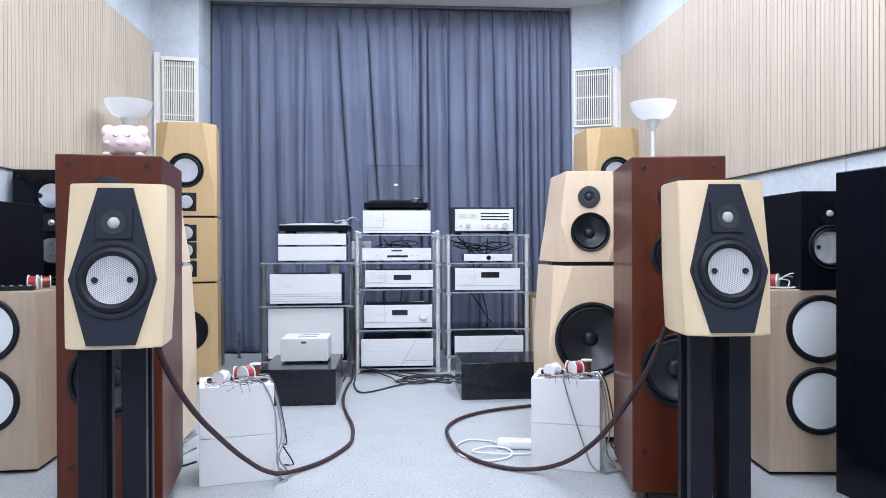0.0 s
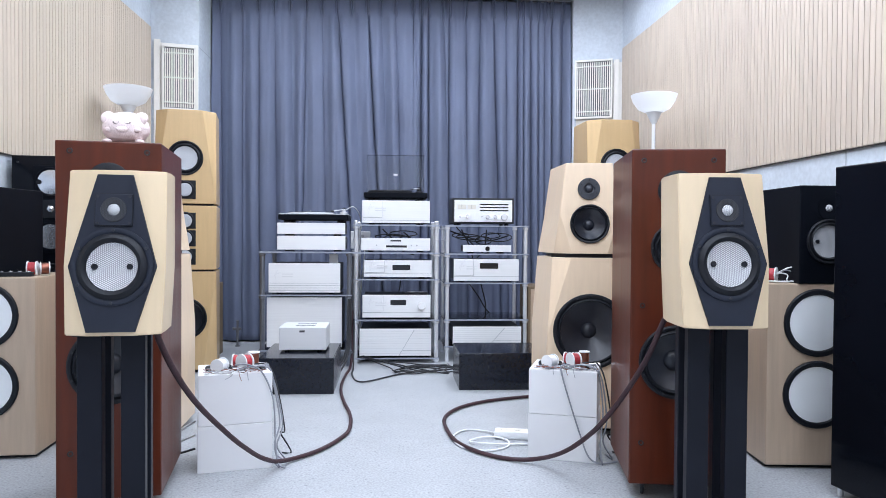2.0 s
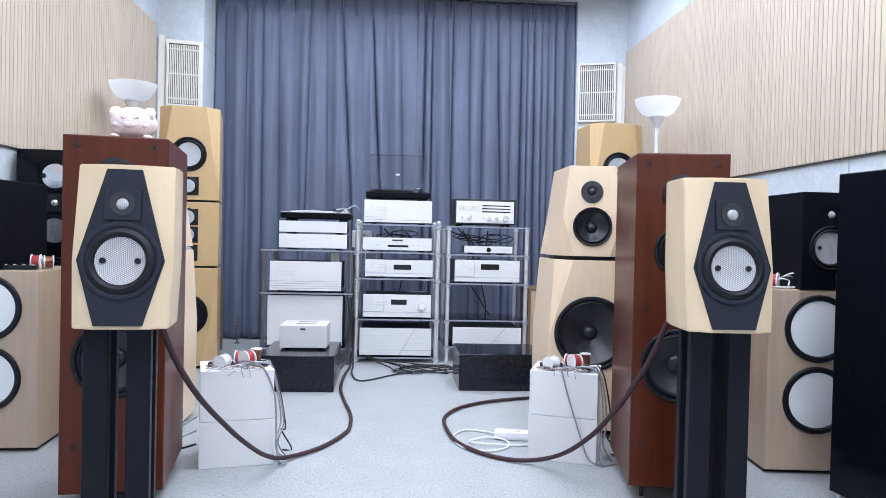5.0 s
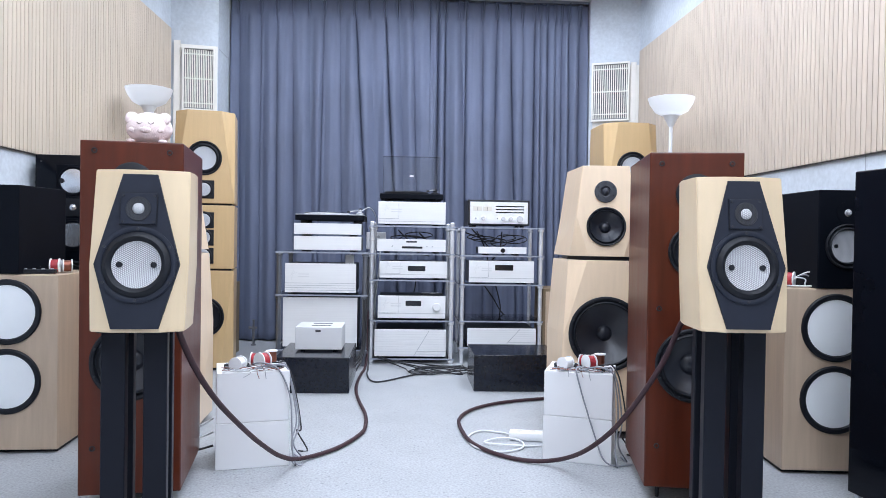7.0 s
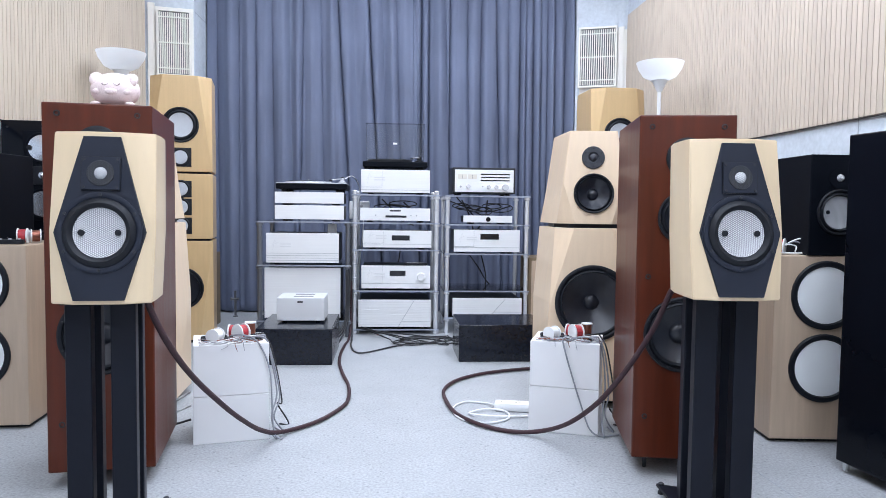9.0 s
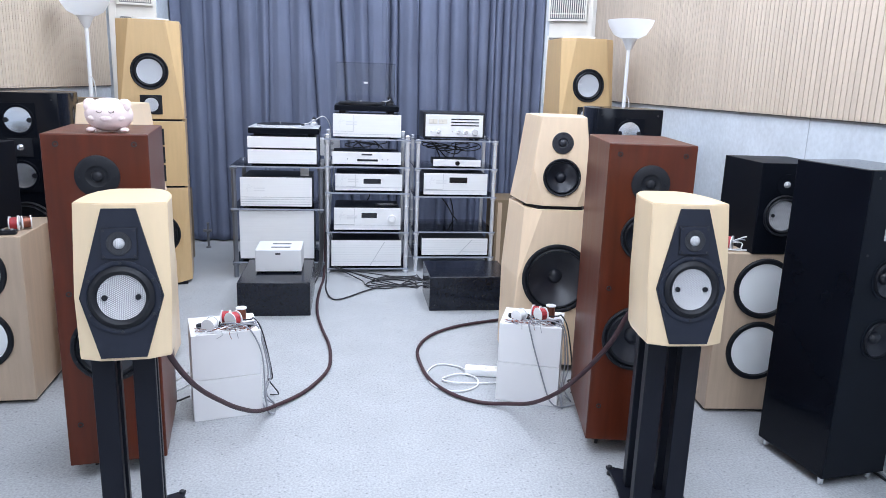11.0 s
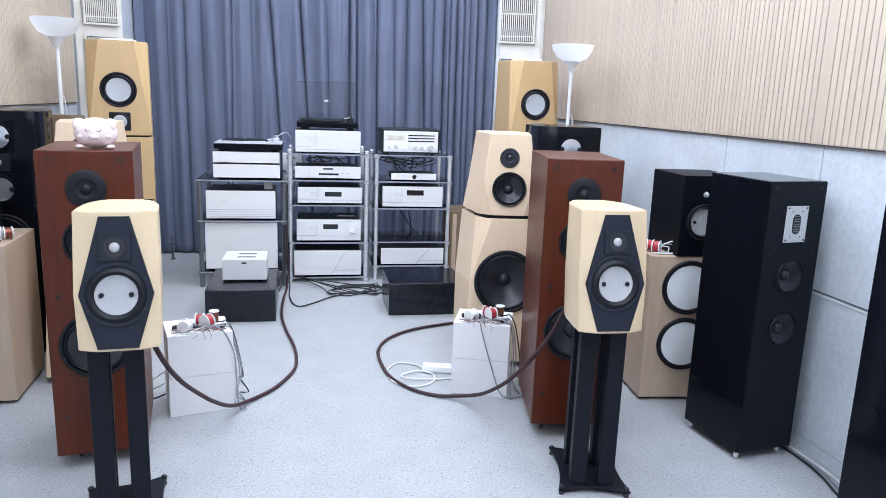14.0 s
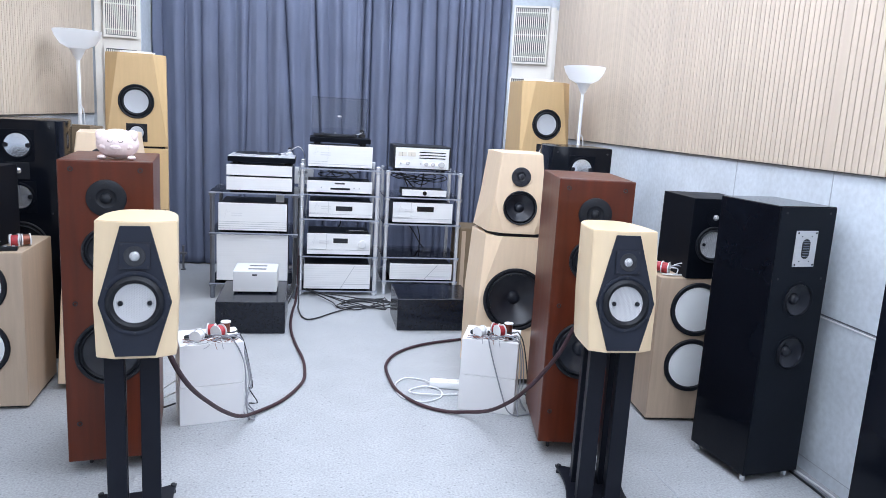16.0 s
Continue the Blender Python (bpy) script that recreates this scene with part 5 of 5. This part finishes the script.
for k in range(4):
    cx, cy = 0.13 + rr.uniform(-0.06, 0.08), 4.36 + rr.uniform(-0.10, 0.08)
    a0 = rr.random() * 6
    pts = [(-0.24 + 0.02 * k, 4.66, 0.02 + 0.05 * rr.random())] + [(cx + rr.uniform(0.15, 0.20) * math.cos(a0 + i * 1.1), cy + rr.uniform(0.08, 0.12) * math.sin(a0 + i * 1.1), 0.008 + 0.004 * (k % 3)) for i in range(6)] + [(0.30 + 0.01 * k, 4.50 + 0.03 * k, 0.008)]
    cable("power_cable", pts, 0.0038, BLACKCABLE, "black power cable coiled on the floor before the racks", "cable", "black floor cables")
cable("power_cable", [(-0.275, 4.60, 0.30), (-0.272, 4.53, 0.10), (-0.27, 4.44, 0.012), (-0.268, 4.28, 0.008), (-0.235, 4.08, 0.008), (-0.17, 4.05, 0.008), (0.0, 4.24, 0.008), (0.15, 4.36, 0.008)], 0.0048, BLACKCABLE, "black power cable lying on the floor", "cable", "black floor cables")
for k, (x0, x1, z0, z1) in enumerate([(0.42, 0.66, 0.90, 0.72), (0.46, 0.60, 0.88, 0.60), (0.64, 0.52, 0.88, 0.56), (0.5, 0.72, 0.52, 0.24), (-0.1, 0.12, 0.88, 0.70), (0.03, -0.14, 0.52, 0.32), (0.60, 0.66, 0.5, 0.1), (-0.29, -0.27, 0.70, 0.05), (-0.30, -0.28, 0.45, 0.02), (0.05, 0.22, 0.86, 0.76), (0.38, 0.80, 0.87, 0.84)]):
    pts = [(x0, 5.07, z0), (x0 * 0.7 + x1 * 0.3 + 0.03, 5.16, z0 * 0.7 + z1 * 0.3 - 0.04), (x0 * 0.3 + x1 * 0.7, 5.17, z0 * 0.4 + z1 * 0.6 - 0.05), (x1, 5.08, z1)]
    cable("power_cable", pts, 0.0048, BLACKCABLE, "black cable hanging behind the racks", "cable", "black rack cables")
for k in range(9):
    x0, z0 = (0.40, 0.84) if k < 6 else (-0.12, 0.85)
    cx, cz = x0 + 0.06 + 0.055 * (k % 6), z0 - 0.012 * (k % 4)
    a0, w, hgt = rr.random() * 6, rr.uniform(0.05, 0.10), rr.uniform(0.015, 0.035)
    pts = [(cx + w * math.cos(a0 + i * 0.9), 5.10 + 0.008 * i, cz + hgt * math.sin(a0 + i * 0.9)) for i in range(8)]
    cable("power_cable", pts, 0.0038, BLACKCABLE, "curled black lead behind the racks", "cable", "black rack cables")
for k in range(3):
    cable("cable", [(-0.285 - 0.012 * k, 4.62, 0.70 - 0.1 * k), (-0.288 - 0.01 * k, 4.56, 0.4), (-0.30 - 0.008 * k, 4.50, 0.12), (-0.34 - 0.02 * k, 4.40, 0.01), (-0.36, 4.33 - 0.04 * k, 0.008)], 0.006, BLACKCABLE, "black cable running down beside the rack", "cable", "black rack cables")

# power strip with its white cord
ps = thing("power_strip", "white plastic power strip on the floor", "power strip", pose(0.49, 2.905, 0, 0, 0, -12))
part("body", box(-0.10, 0.12, -0.032, 0.032, 0.0, 0.035, 0.010), WHITE, ps, "rounded white body", 40)
for k in range(3):
    part("socket", rod(0.016, 0.034, 0.0365, at=(-0.06 + 0.055 * k, 0, 0)), CREAM, ps, "", 40)
cable("cable", [(0.40, 2.93, 0.015), (0.36, 3.00, 0.006), (0.28, 3.02, 0.006), (0.22, 2.92, 0.006), (0.24, 2.78, 0.006), (0.33, 2.72, 0.006), (0.42, 2.77, 0.006), (0.43, 2.86, 0.008), (0.36, 2.90, 0.010), (0.28, 2.85, 0.008), (0.33, 2.80, 0.012), (0.47, 2.80, 0.006), (0.58, 2.82, 0.006)], 0.0040, WHITECABLE, "white power cord looped on the floor", "cable")
for k in range(3):
    cable("cable", [(1.70 - 0.012 * k, 2.20, 0.006), (1.72 - 0.015 * k, 1.90, 0.006), (1.722 - 0.02 * k, 1.75, 0.006), (1.70 - 0.03 * k, 1.55, 0.006), (1.71 - 0.02 * k, 1.2, 0.006)], 0.0045, (WHITECABLE, GREYCABLE, BLACKCABLE)[k], "thin cable along the foot of the wall", "cable", "wall cables")
for k in range(3):
    cable("cable", [(-0.74, 2.62, 0.06 + 0.05 * k), (-0.80, 2.60, 0.05 + 0.04 * k), (-0.90, 2.72, 0.03 + 0.03 * k), (-1.0, 2.8, 0.02)], 0.004, (BLACKCABLE, WHITECABLE, WHITECABLE)[k], "thin cable running behind a white box", "cable", "thin cables")

# cardboard boxes beside the curtain, standpipe, cup
for x0, x1, y0, h in ((-1.37, -1.225, 4.85, 0.50), (0.88, 1.22, 4.75, 0.50)):
    cb = thing("cardboard_box", "worn brown cardboard box standing on the floor", "box", pose((x0 + x1) / 2, y0, 0), "cardboard boxes")
    w = (x1 - x0) / 2
    part("body", box(-w, w, 0, 0.30, 0, h, 0.003), CARDB, cb)
    part("tape", box(-w + 0.02, -w + 0.05, -0.0015, 0.0, 0.02, h - 0.02), TAN, cb, "strip of brown tape")
pp = thing("standpipe", "short dull metal standpipe with a tap by the curtain", "pipe", pose(-1.18, 5.42, 0) @ Matrix.Diagonal((0.85, 0.85, 0.85, 1)))
part("tube", lathe([(0, 0), (0.022, 0), (0.022, 0.01), (0.010, 0.014), (0.010, 0.12), (0.014, 0.122), (0.014, 0.15), (0.009, 0.152), (0.009, 0.22), (0, 0.22)], 20), PIPE, pp, "", 40)
part("tap_body", rod(0.011, -0.035, 0.03, "x", (0, 0, 0.155)), PIPE, pp, "", 40)
part("tap_lever", box(-0.012, 0.012, -0.008, 0.008, 0.22, 0.228, 0.002), PIPE, pp)
part("outlet", rod(0.009, -0.012, 0.012, at=(-0.035, 0, 0.155)), PIPE, pp, "", 40)
solid("cup", lathe([(0, 0), (0.03, 0), (0.037, 0.09), (0.034, 0.09), (0.028, 0.005), (0, 0.005)], 28), CREAM, pose(-1.30, 5.20, 0), "pale paper cup on the floor by the curtain", "cup", smooth=40)

# ---------------------------------------------------------------- plush pig


def plush_pig(m):
    bm = bmesh.new()

    def ball(c, r, seg=24):
        res = bmesh.ops.create_uvsphere(bm, u_segments=seg, v_segments=seg // 2 + 4, radius=1.0)
        for v in res["verts"]:
            k = v.co.copy()
            v.co = Vector((c[0] + k.x * r[0], c[1] + k.y * r[1], c[2] + k.z * r[2]))
    ball((0, 0, 0.066), (0.085, 0.068, 0.066), 40)
    ball((0, -0.063, 0.054), (0.021, 0.009, 0.013))
    for s in (-1, 1):
        ball((s * 0.060, -0.018, 0.108), (0.024, 0.014, 0.022))
        ball((s * 0.068, -0.030, 0.098), (0.013, 0.010, 0.018))
        ball((s * 0.058, -0.040, 0.009), (0.017, 0.020, 0.010))
        ball((s * 0.050, -0.050, 0.054), (0.015, 0.009, 0.011))
        for k in range(7):
            a = math.pi * (1 + k / 6)
            ball((s * 0.020 + 0.009 * math.cos(a), -0.0652 + 0.0015 * abs(k - 3) / 3, 0.082 + 0.006 * math.sin(a)), (0.0022, 0.0022, 0.0018), 8)
    me = finish("plush_pig", bm, PLUSH, 60)
    me.materials.append(DARKLINE)
    for p in me.polygons:
        c = p.center
        if p.area < 4e-6 and c.z > 0.066 and c.y < -0.055:
            p.material_index = 1
    ob = new("plush_toy", me)
    ob.matrix_basis = m
    return tagged(ob, "round pale pink plush pig with closed eyes on a brown speaker", "plush toy")


plush_pig(pose(-0.848, 2.25, 1.103, 0, 0, 6) @ Matrix.Diagonal((0.80, 0.82, 0.76, 1)))

# ---------------------------------------------------------------- small things at the racks
jb = thing("junction_box", "white plastic box with sockets hung behind the racks", "junction box", pose(-0.255, 5.16, 0.74))
part("body", box(-0.075, 0.065, 0, 0.05, 0, 0.125, 0.004), WHITE, jb, "white plastic body")
for k in range(2):
    for j in range(2):
        part("socket", rod(0.011, 0.0, 0.002, "y", (-0.04 + 0.05 * k, 0, 0.04 + 0.05 * j), 16), INK_SHADE, jb, "", 40)
for k in range(3):
    cable("cable", [(-0.30 + 0.035 * k, 5.15, 0.80 - 0.02 * k), (-0.29 + 0.03 * k, 5.08, 0.66), (-0.285 + 0.012 * k, 5.10, 0.5 - 0.1 * k), (-0.27 + 0.02 * k, 5.14, 0.05)], 0.0045, WHITECABLE, "white cable hanging from the junction box", "cable", "white rack cables")
cable("cable", [(-0.36, 4.90, 1.0), (-0.30, 4.93, 1.03), (-0.26, 4.98, 0.98), (-0.25, 5.10, 0.88)], 0.003, WHITECABLE, "thin white signal lead from the turntable arm", "cable", "white rack cables")
tag = thing("power_adapter", "small white power adapter hung under the low rack's top shelf", "power adapter", pose(-0.415, 4.72, 0.64))
part("body", box(-0.028, 0.028, 0, 0.03, 0, 0.07, 0.003), WHITE, tag, "white plastic body")
part("lead", tube([(0, 0.015, 0.068), (0.004, 0.02, 0.073), (0.01, 0.03, 0.078)], 0.004), WHITECABLE, tag)
rm = thing("remote_control", "small dark remote control lying on the preamplifier", "remote control", pose(0.13, 4.74, 0.448, 0, 0, 4))
part("body", box(-0.075, 0.075, 0, 0.045, 0, 0.012, 0.003), CHASSIS, rm, "dark plastic body")
part("button_field", box(-0.06, 0.05, 0.008, 0.036, 0.0122, 0.0135, 0.0005), SILVER, rm, "pale button field")
nb = bpy.data.objects["cd_player"]
part("brand_bar", box(-0.035, 0.035, -0.0015, 0.0, 0.071, 0.082, 0.0004), INKD, nb, "dark printed bar")
part("print_bar", box(-0.025, 0.025, -0.0012, 0.0, 0.045, 0.048), INK_SHADE, nb)
tb = thing("terminal_block", "black terminal strip lying among wires on a tan cabinet", "terminal block", pose(-1.43, 2.755, 0.672, 0, 0, 12))
part("body", box(-0.06, 0.06, -0.014, 0.014, 0, 0.016, 0.002), RUBBER, tb, "black plastic body")
for k in range(4):
    part("terminal", rod(0.006, 0.015, 0.020, at=(-0.045 + 0.03 * k, 0, 0), seg=12), STEEL, tb, "", 40)
tc = thing("cardboard_box", "tall brown cardboard carton behind a gloss black speaker", "box", pose(-1.52, 3.86, 0), "cardboard boxes")
part("body", box(-0.13, 0.13, 0, 0.24, 0, 1.14, 0.004), CARDB, tc)
part("flap", box(-0.128, 0.128, 0.002, 0.12, 1.141, 1.146, 0.001), CARDB, tc, "folded top flap")
